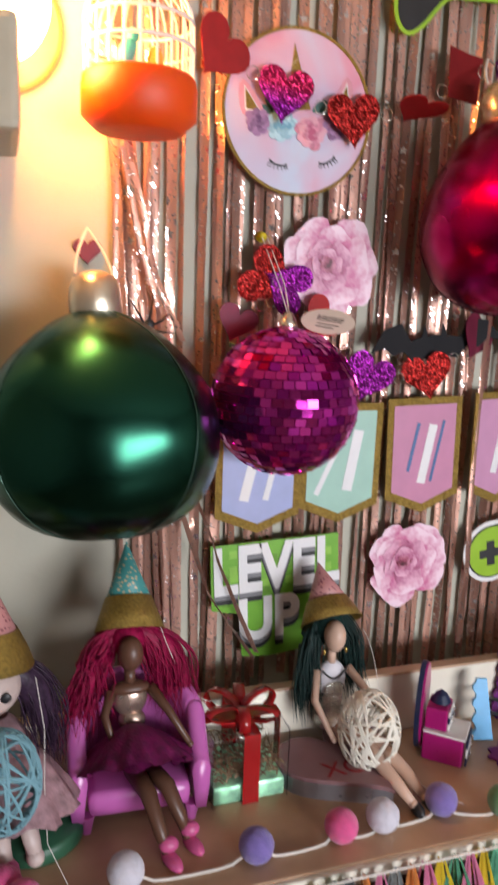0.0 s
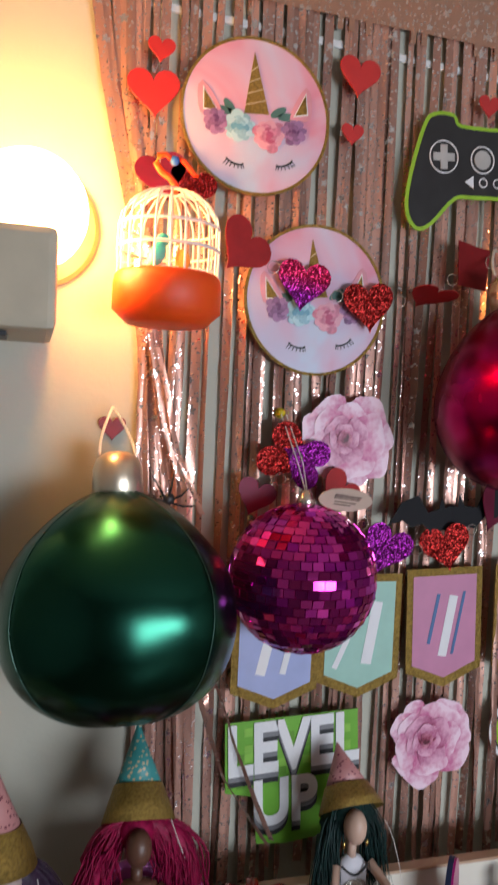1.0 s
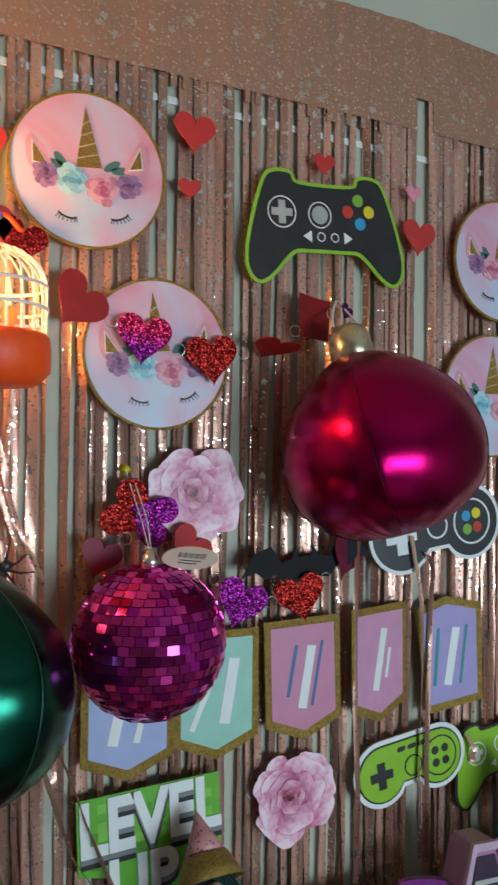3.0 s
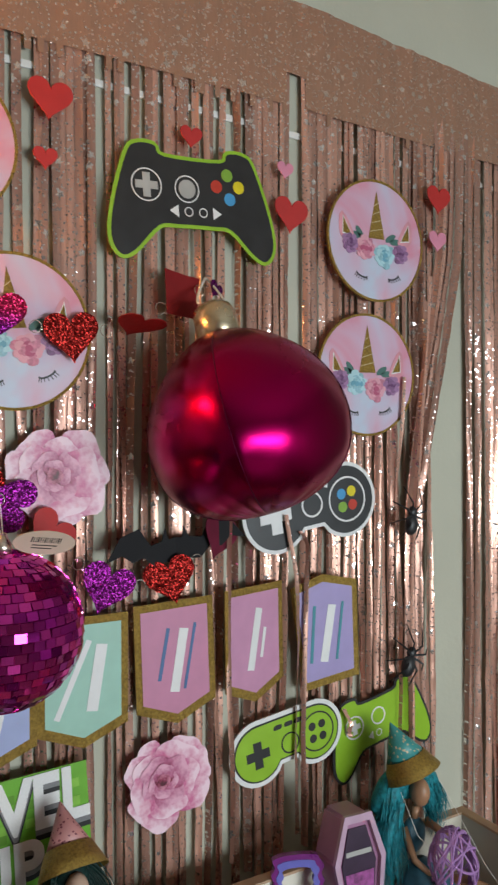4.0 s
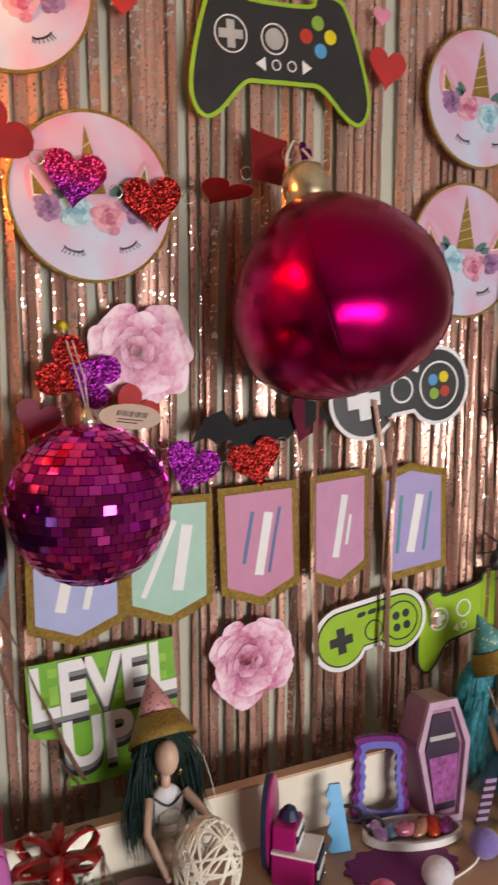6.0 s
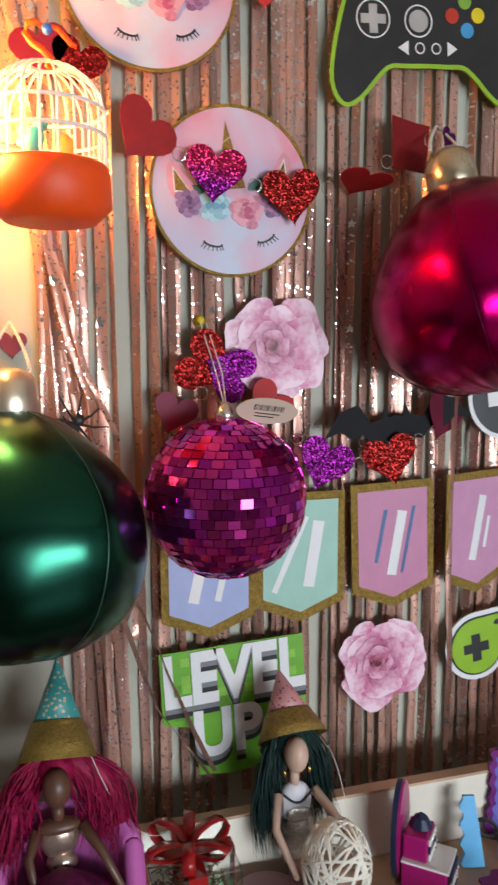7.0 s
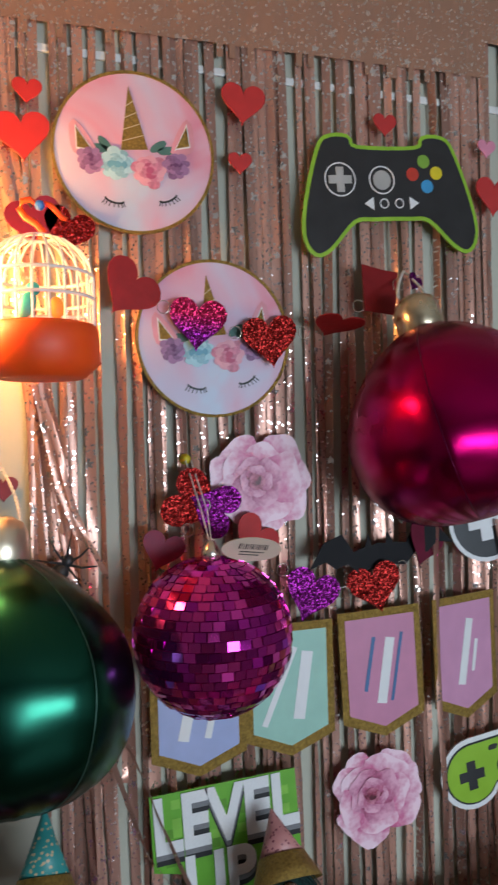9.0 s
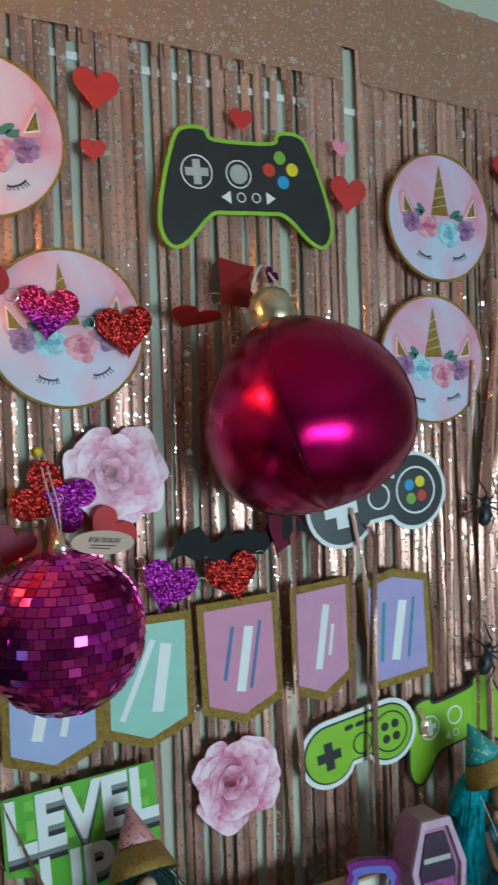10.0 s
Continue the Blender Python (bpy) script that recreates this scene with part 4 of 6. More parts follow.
wall_heart(0.170, 1.580, 0.040, mat("burgundy_card", (0.20, 0.015, 0.03), 0.5), "small burgundy card heart behind a balloon cord", 0, 1.115)
garland = thing("heart_garland", (0.45, 1.075, 1.80), "red and purple foil heart garland linked by rings", "garland")
gy = 1.068
HEARTS = [(0.262, 1.925, 0.070, RED_GLITTER, 20, 0), (0.222, 1.935, 0.074, MAGENTA_FOIL, -15, 0), (0.341, 1.848, 0.088, RED_FOIL, 38, 15), (0.438, 1.803, 0.084, TWO_TONE, 6, 0),
          (0.546, 1.780, 0.084, RED_GLITTER, -6, 0), (0.648, 1.806, 0.080, RED_FOIL, 84, 8), (0.724, 1.862, 0.082, mat("deep_red_card", (0.26, 0.008, 0.010), 0.45, 0.5), -45, 10), (0.782, 1.874, 0.03, PURPLE_GLITTER, 30, 20)]
ends = []
for x, z, w, m_, turn, yaw in HEARTS:
    outline = heart(w) if turn != -45 else [(-0.030, -0.034), (0.026, -0.038), (0.032, 0.028), (0.004, 0.030), (-0.034, 0.036)]
    o = part("heart", flat(outline, 0.0015), m_, garland, "" if turn != -45 else "folded dark red heart")
    o.matrix_basis = Matrix.Translation(Vector((x, gy, z)) - garland.location) @ pose(0, 0, 0, 74 if turn == 84 else 0, 6 if turn == 84 else 0 if turn == -45 else turn, yaw)
    ends.append(Vector((x, gy - 0.001, z)) - garland.location)
for a, b in zip(ends[1:], ends[2:]):
    mid = a.lerp(b, 0.5) + Vector((0, -0.001, 0.002))
    part("ring", tube([mid + Vector((0.009 * math.cos(k * math.pi / 8), -0.001 * math.sin(k), 0.009 * math.sin(k * math.pi / 8))) for k in range(16)], 0.0006, 5, closed=True), SILVER, garland, "thin silver ring")
lower = thing("heart_garland", (0.58, 1.07, 1.48), "red and purple foil heart garland draped behind the disco ball", "garland")
ends = []
for x, z, w, m_, turn, yaw in ((0.427, 1.552, 0.090, RED_GLITTER, -58, 0), (0.452, 1.545, 0.080, PURPLE_GLITTER, 118, 0), (0.378, 1.486, 0.062, MAGENTA_FOIL, 20, 0), (0.512, 1.492, 0.076, RED_FOIL, 40, 10),
                               (0.596, 1.406, 0.086, PURPLE_GLITTER, 22, 0), (0.704, 1.408, 0.084, RED_GLITTER, -14, -12), (0.790, 1.470, 0.082, MAGENTA_FOIL, 25, 20)):
    o = part("heart", flat(heart(w), 0.0015), m_, lower)
    o.matrix_basis = Matrix.Translation(Vector((x, gy + 0.004 * math.sin(x * 90), z)) - lower.location) @ pose(0, 0, 0, 0, turn, yaw)
    ends.append(Vector((x, gy - 0.002, z)) - lower.location)
for a, b in zip(ends, ends[1:]):
    mid = a.lerp(b, 0.5)
    part("ring", tube([mid + Vector((0.009 * math.cos(k * math.pi / 8), 0, 0.009 * math.sin(k * math.pi / 8))) for k in range(16)], 0.0006, 5, closed=True), SILVER, lower, "thin silver ring")

bat = thing("paper_bat", Matrix.Translation((0.716, DECOR_Y - 0.008, 1.462)) @ pose(0, 0, 0, 0, -6, 0), "black paper bat with spread wings behind hearts", "paper bat")
wing = [(0.0, 0.014), (0.012, 0.012), (0.016, 0.032), (0.024, 0.012), (0.045, 0.008), (0.062, 0.038), (0.095, 0.030), (0.122, -0.004), (0.095, 0.002), (0.078, -0.012), (0.058, -0.008), (0.040, -0.026), (0.018, -0.022)]
for s in (-1, 1):
    o = part("wing", flat([(s * x, z) for x, z in wing] + [(0, -0.034)], 0.0012), mat("matt_black_paper", (0.012, 0.012, 0.014), 0.9, var=0.1), bat)
    o.rotation_euler = (0, 0, -s * 0.12)


def spider(x, z, s, turn, y=1.066):
    ob = thing("plastic_spider", Matrix.Translation((x, y, z)) @ pose(0, 0, 0, 0, turn, 0) @ Matrix.Scale(s, 4), "black plastic spider clinging to the foil strands", "spider", "plastic spiders")
    part("abdomen", blob(bmesh.new(), (0, -0.006, -0.014), (0.015, 0.011, 0.021), 0, 14), BLACK, ob)
    part("head", blob(bmesh.new(), (0, -0.006, 0.012), (0.010, 0.008, 0.011), 0, 12), BLACK, ob)
    for sd in (-1, 1):
        for k in range(4):
            a = radians(65 - 42 * k)
            p1 = Vector((sd * 0.026 * math.cos(a), -0.018, 0.006 + 0.026 * math.sin(a)))
            p2 = Vector((sd * 0.050 * math.cos(a), 0.004, 0.004 + 0.062 * math.sin(a)))
            part("leg", tube([(0, -0.006, 0.006), p1, p2], [0.0024, 0.002, 0.001], 6), BLACK, ob)


spider(0.245, 1.474, 0.85, 35, 1.082)
spider(1.197, 1.482, 0.95, 8)
spider(1.192, 1.215, 1.0, 20)

# ---- dolls, hats and yarn balls ----
SKIN_L = mat("pale_doll_vinyl", (0.62, 0.40, 0.30), 0.45, var=0.04)
SKIN_T = mat("tan_doll_vinyl", (0.36, 0.18, 0.10), 0.45, var=0.04)
SKIN_D = mat("dark_doll_vinyl", (0.12, 0.05, 0.03), 0.4, var=0.05)
HAIR_PINK = mat("hot_pink_hair", (0.30, 0.006, 0.05), 0.5, var=0.4, scale=160, bump=0.2, bump_scale=260)
HAIR_DARK = mat("dark_green_hair", (0.008, 0.030, 0.027), 0.42, var=0.6, scale=160, bump=0.2, bump_scale=260)
HAIR_TEAL = mat("teal_hair", (0.004, 0.20, 0.24), 0.42, var=0.5, scale=160, bump=0.2, bump_scale=260)
HAIR_MAUVE = mat("mauve_hair", (0.04, 0.02, 0.04), 0.36, var=0.5, scale=160, bump=0.2, bump_scale=260)
for m_ in (HAIR_PINK, HAIR_DARK, HAIR_TEAL, HAIR_MAUVE):
    m_.node_tree.nodes["Principled BSDF"].inputs["Specular IOR Level"].default_value = 0.18
TUTU = mat("purple_tulle", (0.17, 0.004, 0.075), 0.6, var=0.4, scale=90, bump=0.8, bump_scale=300)
METAL_TOP = mat("champagne_lame", (0.62, 0.44, 0.36), 0.28, 0.8, 0.15)
TANK = mat("white_ribbed_jersey", (0.66, 0.64, 0.68), 0.6, var=0.1)
SEQUIN = mat("silver_sequin", (0.62, 0.60, 0.55), 0.2, 0.85, 0.4, 300, 1.0, 400)
BLUE_DRESS = mat("petrol_satin", (0.015, 0.10, 0.15), 0.4, var=0.35, scale=40, sheen=0.3)
MAUVE_DRESS = mat("dusty_pink_lace", (0.36, 0.20, 0.22), 0.65, var=0.35, scale=70, bump=0.7, bump_scale=240)
SHOE_PINK = mat("pink_shoe", (0.62, 0.10, 0.26), 0.4)


def hair_fall(bm, top, ends, r0, r1, idx, seed, wave=0.0028):
    """Loose wavy locks from the crown to the ends over a soft inner mass."""
    rr = random.Random(seed)
    for e in ends:
        lean = e[0] - top[0]
        a, b = Vector(top) + Vector((0, 0.004, -0.004)), Vector(e) + Vector((0, 0.004, 0.01))
        c1, c2 = a + Vector((lean * 0.70, 0, 0.004)), a.lerp(b, 0.55) + Vector((lean * 0.46, 0, 0.008))
        core = [a * (1 - t) ** 3 + c1 * 3 * t * (1 - t) ** 2 + c2 * 3 * t * t * (1 - t) + b * t ** 3 for t in (i / 10 for i in range(11))]
        tube(core, [(r0 + (r1 - r0) * i / 10) * 1.7 * (1 - 0.9 * (i / 10) ** 3) for i in range(11)], 10, bm, idx)
        lock_phase = rr.uniform(0, 6.3)
        for k in range(46):
            j = Vector(max(-1.5, min(1.5, rr.gauss(0, 1))) * q for q in (0.0085, 0.0075, 0.010))
            a, b = Vector(top) + j * 0.6, Vector(e) + j * 1.25
            c1 = a + Vector((lean * 0.75 + j.y, -0.004, 0.008))
            c2 = a.lerp(b, 0.55) + Vector((lean * 0.50 + j.z, -0.006 + j.x * 0.5, 0.012))
            ph, turns = lock_phase + rr.gauss(0, 0.5), rr.uniform(11, 15)
            pts = []
            for i in range(15):
                t = i / 14
                p = a * (1 - t) ** 3 + c1 * 3 * t * (1 - t) ** 2 + c2 * 3 * t * t * (1 - t) + b * t ** 3
                pts.append(p + Vector((wave * t * math.sin(ph + turns * t), wave * t * math.cos(ph + turns * t), 0)))
            thick = rr.uniform(0.0007, 0.0016)
            tube(pts, [thick * (1 - 0.85 * (i / 14) ** 3) for i in range(15)], 4, bm, idx)


def skirt(bm, c, r, height, idx, waves=14, turn=None, seed=0):
    """A gathered skirt opening downwards from c."""
    n, rows = 56, []
    rr = random.Random(seed)
    for j in range(8):
        t = j / 7
        ring = []
        for i in range(n):
            a = 2 * math.pi * i / n
            rad = 0.012 + (r - 0.012) * t ** 0.7 * (1 + 0.10 * t * math.sin(waves * a + seed) + 0.05 * t * math.sin(waves * 2.3 * a + j))
            p = Vector((rad * math.cos(a), rad * math.sin(a), -height * t + 0.004 * t * math.sin(waves * a * 0.5)))
            ring.append(bm.verts.new(Vector(c) + ((turn @ p) if turn else p)))
        rows.append(ring)
    for a, b in zip(rows, rows[1:]):
        for i in range(n):
            bm.faces.new((a[i], a[(i + 1) % n], b[(i + 1) % n], b[i])).material_index = idx


def limb(bm, pts, rs, idx):
    tube(pts, rs, 10, bm, idx)
    blob(bm, pts[-1], rs[-1] * 1.15, idx, 10)


def doll(name, bm, mats, label):
    ob = link(name, bm, mats)
    for f in ob.data.polygons:
        f.use_smooth = True
    return tagged(ob, label, "doll", "party dolls")


def party_hat(base, tip, r, cone_mat, label, band=0.36):
    axis = Vector(tip) - Vector(base)
    ob = thing("party_hat", Matrix.Translation(base) @ axis.to_track_quat("Z", "Y").to_matrix().to_4x4(), label, "party hat", "party hats")
    hgt = axis.length
    rb = r * (1 - band)
    part("cone", lathe([(0.0008, hgt), (rb * 0.5, hgt * (1 - (1 - band) / 2)), (rb, hgt * band), (rb - 0.001, hgt * band), (0.0, hgt - 0.003)], 32), cone_mat, ob, "", True)
    part("band", lathe([(rb + 0.001, hgt * band + 0.001), (r * 0.82 + 0.001, hgt * band / 2), (r, 0), (r - 0.0012, 0), (rb - 0.0005, hgt * band)], 32), GOLD_GLITTER, ob, "gold glitter band", True)
    return ob


def elastic(points, label="thin white elastic cord hanging from a party hat"):
    ob = link("elastic_cord", tube(points, 0.0005, 5), STRING)
    return tagged(ob, label, "cord", "elastic cords")


def yarn_ball(centre, r, material, label, seed, turns=34, thick=0.0016):
    """A hollow ball of stiff yarn: great circles in all directions."""
    ob = thing("yarn_ball", centre, label, "string ball", "string balls")
    rr = random.Random(seed)
    for k in range(turns):
        q = Euler((rr.uniform(0, 6.3), rr.uniform(0, 6.3), rr.uniform(0, 6.3))).to_matrix()
        off = rr.uniform(-0.45, 0.45)
        s = math.sqrt(1 - off * off)
        pts = [q @ Vector((s * math.cos(a), s * math.sin(a), off)) for a in (2 * math.pi * i / 22 for i in range(22))]
        part("strand", tube([(p.x * r[0], p.y * r[1], p.z * r[2]) for p in pts], thick, 5, closed=True), material, ob)
    return ob


HAT_TEAL = mat("teal_dotted_card", (0.03, 0.27, 0.26), 0.45, var=0.06, spots=((0.55, 0.42, 0.25), 150, 0.30))
HAT_PINK = mat("pink_dotted_card", (0.58, 0.25, 0.24), 0.45, var=0.06, spots=((0.20, 0.04, 0.06), 150, 0.28))

# pink doll armchair
chair = thing("doll_armchair", Matrix.Translation((0.212, 0.925, S)) @ pose(0, 0, 0, 0, 0, -3) @ Matrix.Diagonal((1, 0.8, 1.05, 1)), "glossy pink plastic doll armchair on the dresser", "armchair")
PINK_PL = mat("orchid_plastic", (0.58, 0.13, 0.42), 0.3, var=0.05, coat=0.3)
part("seat", box(bmesh.new(), -0.068, 0.068, -0.058, 0.055, 0.022, 0.056, 0.012), PINK_PL, chair, "", True)


def tub_wall(lo, hi):
    """A stretch of the curved shell, from arm front (0) round the back to the other arm (1)."""
    bm = bmesh.new()
    rows = []
    n = 26
    for i in range(n + 1):
        u = lo + (hi - lo) * i / n
        if u < 0.22:
            c, out = Vector((-0.080, -0.062 + 0.062 * u / 0.22, 0)), Vector((-1, 0, 0))
        elif u > 0.78:
            c, out = Vector((0.080, -0.062 * (u - 0.78) / 0.22, 0)), Vector((1, 0, 0))
        else:
            a = math.pi * (1 - (u - 0.22) / 0.56)
            out = Vector((math.cos(a), math.sin(a), 0))
            c = Vector((0.080 * out.x, 0.068 * out.y, 0))
        top = 0.088 + 0.088 * max(0.0, math.sin(math.pi * u)) ** 1.3
        prof = [(0.008, 0.020), (0.012, 0.05), (0.013, top - 0.012), (0.007, top - 0.002), (-0.002, top), (-0.009, top - 0.004), (-0.012, top - 0.014), (-0.009, 0.05), (-0.006, 0.020)]
        rows.append([bm.verts.new(c + out * d + Vector((0, 0, z))) for d, z in prof])
    for a, b in zip(rows, rows[1:]):
        for k in range(9):
            bm.faces.new((a[k], b[k], b[(k + 1) % 9], a[(k + 1) % 9]))
    bm.faces.new(rows[0])
    bm.faces.new(rows[-1][::-1])
    return bm


part("armrest", tub_wall(0.0, 0.24), PINK_PL, chair, "", True)
part("backrest", tub_wall(0.241, 0.759), PINK_PL, chair, "", True)
part("armrest", tub_wall(0.76, 1.0), PINK_PL, chair, "", True)
for s in (-1, 1):
    for y in (-0.05, 0.045):
        part("leg", lathe([(0, 0), (0.006, 0), (0.011, 0.024), (0, 0.024)], 10, m=Matrix.Translation((s * 0.070, y, 0))), PINK_PL, chair)

# dark-skinned doll in the armchair
bm = bmesh.new()
blob(bm, (0.204, 0.932, 1.056), (0.017, 0.019, 0.024), 0)
tube([(0.204, 0.94, 1.03), (0.205, 0.942, 1.005)], 0.0075, 10, bm, 0)
blob(bm, (0.205, 0.942, 0.985), (0.024, 0.015, 0.026), 2)
blob(bm, (0.205, 0.940, 1.002), (0.027, 0.013, 0.010), 0)
blob(bm, (0.207, 0.938, 0.955), (0.019, 0.014, 0.016), 2)
limb(bm, [(0.180, 0.94, 1.0), (0.168, 0.925, 0.972), (0.178, 0.895, 0.945)], [0.008, 0.006, 0.004], 0)
limb(bm, [(0.232, 0.94, 1.0), (0.254, 0.922, 0.972), (0.277, 0.885, 0.940)], [0.008, 0.006, 0.004], 0)
skirt(bm, (0.206, 0.925, 0.955), 0.072, 0.055, 3, 17, Matrix.Rotation(radians(-38), 3, "X"), 2)
skirt(bm, (0.206, 0.93, 0.950), 0.080, 0.045, 3, 13, Matrix.Rotation(radians(-28), 3, "X"), 5)
limb(bm, [(0.203, 0.90, 0.905), (0.215, 0.850, 0.900), (0.225, 0.822, 0.865), (0.232, 0.812, 0.842)], [0.014, 0.011, 0.009, 0.006], 0)
limb(bm, [(0.222, 0.90, 0.905), (0.242, 0.860, 0.900), (0.254, 0.840, 0.870), (0.262, 0.832, 0.845)], [0.014, 0.011, 0.009, 0.006], 0)
for x, y in ((0.236, 0.802), (0.268, 0.822)):
    blob(bm, (x, y, S + 0.008), (0.010, 0.022, 0.008), 4, 12, Matrix.Rotation(0.35, 4, "Z"))
    blob(bm, (x - 0.002, y + 0.012, S + 0.022), (0.013, 0.010, 0.010), 4, 12)
hair_fall(bm, (0.204, 0.962, 1.075), [(0.128, 0.925, 0.925), (0.145, 0.932, 0.955), (0.165, 0.945, 0.975), (0.285, 0.94, 0.95), (0.262, 0.945, 0.965), (0.245, 0.95, 0.98), (0.150, 0.958, 0.94), (0.265, 0.962, 0.95)], 0.009, 0.010, 1, 3, 0.0065)
blob(bm, (0.204, 0.956, 1.065), (0.024, 0.020, 0.024), 1)
doll("doll", bm, [SKIN_D, HAIR_PINK, METAL_TOP, TUTU, SHOE_PINK], "dark doll with hot pink hair and purple tulle skirt")
party_hat((0.206, 0.954, 1.078), (0.211, 1.018, 1.183), 0.048, HAT_TEAL, "teal spotted paper party hat with gold glitter band")
elastic(bent((0.246, 0.94, 1.085), (0.335, 0.955, 0.955), 0.035))

# seated doll with dark green hair
bm = bmesh.new()
blob(bm, (0.521, 0.970, 1.026), (0.0165, 0.019, 0.025), 0)
tube([(0.521, 0.978, 1.0), (0.522, 0.98, 0.978)], 0.007, 10, bm, 0)
blob(bm, (0.522, 0.98, 0.952), (0.025, 0.015, 0.030), 2)
blob(bm, (0.523, 0.9665, 0.940), (0.017, 0.004, 0.013), 3)
tube([(0.502 + 0.0029 * k, 0.9665 - 0.001 * math.sin(math.pi * k / 14), 0.972 - 0.014 * math.sin(math.pi * k / 14)) for k in range(15)], 0.0018, 6, bm, 4)
blob(bm, (0.524, 0.978, 0.918), (0.020, 0.015, 0.022), 3)
blob(bm, (0.526, 0.965, 0.890), (0.032, 0.030, 0.020), 3)
limb(bm, [(0.497, 0.978, 0.968), (0.487, 0.955, 0.930), (0.503, 0.915, 0.888)], [0.0075, 0.006, 0.004], 0)
limb(bm, [(0.549, 0.978, 0.968), (0.574, 0.955, 0.935), (0.603, 0.908, 0.892)], [0.0075, 0.006, 0.004], 0)
limb(bm, [(0.518, 0.955, 0.885), (0.545, 0.890, 0.886), (0.565, 0.845, 0.862), (0.578, 0.805, 0.846)], [0.015, 0.0125, 0.010, 0.006], 0)
limb(bm, [(0.538, 0.955, 0.885), (0.568, 0.895, 0.884), (0.590, 0.850, 0.862), (0.602, 0.815, 0.846)], [0.015, 0.0125, 0.010, 0.006], 0)
for x, y in ((0.581, 0.800), (0.604, 0.808)):
    blob(bm, (x, y, 0.842), (0.008, 0.016, 0.009), 4, 12)
    tube([(x, y + 0.006, 0.842), (x - 0.002, y + 0.014, S + 0.001)], [0.003, 0.0015], 6, bm, 4)
hair_fall(bm, (0.521, 1.000, 1.045), [(0.474, 0.968, 0.90), (0.482, 0.976, 0.905), (0.494, 0.980, 0.91), (0.568, 0.978, 0.925), (0.560, 0.982, 0.92)], 0.009, 0.008, 1, 7)
blob(bm, (0.521, 0.992, 1.032), (0.024, 0.018, 0.028), 1)
for s in (-1, 1):
    blob(bm, (0.521 + s * 0.018, 0.966, 1.003), (0.0025, 0.002, 0.005), 5, 8)
doll("doll", bm, [SKIN_L, HAIR_DARK, TANK, SEQUIN, BLACK, mat("gold_earring", (0.7, 0.5, 0.15), 0.25, 1.0)], "pale doll with dark green hair and silver skirt")
party_hat((0.521, 0.985, 1.042), (0.519, 1.043, 1.117), 0.049, HAT_PINK, "pink spotted paper party hat with gold glitter band")
yarn_ball((0.552, 0.900, 0.905), (0.045, 0.045, 0.062), mat("white_yarn", (0.78, 0.74, 0.64), 0.75, var=0.05), "white hollow string ball held by a seated doll", 11, 27, 0.0019)
elastic(bent((0.564, 0.965, 1.035), (0.585, 0.93, 0.93), -0.02))
elastic(bent((0.576, 0.88, 0.855), (0.655, 0.80, 0.836), 0.004))

# big-headed doll with mauve hair
bm = bmesh.new()
blob(bm, (0.022, 0.872, 1.068), (0.042, 0.040, 0.038), 0, 24)
for x in (0.008, 0.046):
    blob(bm, (x, 0.8365, 1.068), (0.0065, 0.002, 0.0065), 3, 12)
hair_fall(bm, (0.024, 0.885, 1.085), [(0.088, 0.88, 0.97), (0.082, 0.90, 0.98), (0.10, 0.89, 0.95), (-0.05, 0.88, 0.98), (-0.045, 0.90, 0.96)], 0.014, 0.011, 1, 9)
blob(bm, (0.024, 0.888, 1.062), (0.044, 0.036, 0.036), 1)
skirt(bm, (0.035, 0.885, 1.02), 0.048, 0.065, 2, 9, None, 3)
skirt(bm, (0.050, 0.885, 0.985), 0.078, 0.085, 2, 11, Matrix.Rotation(radians(-14), 3, "X"), 6)
limb(bm, [(0.03, 0.87, 0.91), (0.036, 0.84, 0.87), (0.04, 0.832, 0.85)], [0.012, 0.011, 0.010], 0)
limb(bm, [(0.06, 0.87, 0.91), (0.070, 0.845, 0.87), (0.074, 0.838, 0.85)], [0.012, 0.011, 0.010], 0)
blob(bm, (0.042, 0.826, 0.845), (0.014, 0.020, 0.015), 4)
doll("doll", bm, [mat("porcelain_vinyl", (0.62, 0.48, 0.44), 0.4), HAIR_MAUVE, MAUVE_DRESS, BLACK, SHOE_PINK], "big-headed pale doll in a dusty pink lace dress")
party_hat((0.022, 0.880, 1.092), (0.030, 0.895, 1.196), 0.058, HAT_PINK, "pink spotted paper party hat with gold glitter band", 0.40)
yarn_ball((0.040, 0.795, 0.99), (0.042, 0.04, 0.062), mat("blue_yarn", (0.16, 0.36, 0.42), 0.75, var=0.05), "blue hollow string ball held by a big-headed doll", 21, 26)
elastic([(0.080, 0.865, 1.075), (0.088, 0.84, 1.02), (0.086, 0.825, 0.95), (0.088, 0.82, 0.88), (0.11, 0.80, 0.834)])
stand = tagged(link("round_tin", lathe([(0, 0), (0.062, 0), (0.064, 0.003), (0.064, 0.020), (0.060, 0.024), (0, 0.024)], 40), mat("dark_green_tin", (0.02, 0.11, 0.06), 0.4, var=0.1), None, "", True), "flat round dark green tin on the dresser", "tin")
stand.location = (0.075, 0.905, S)

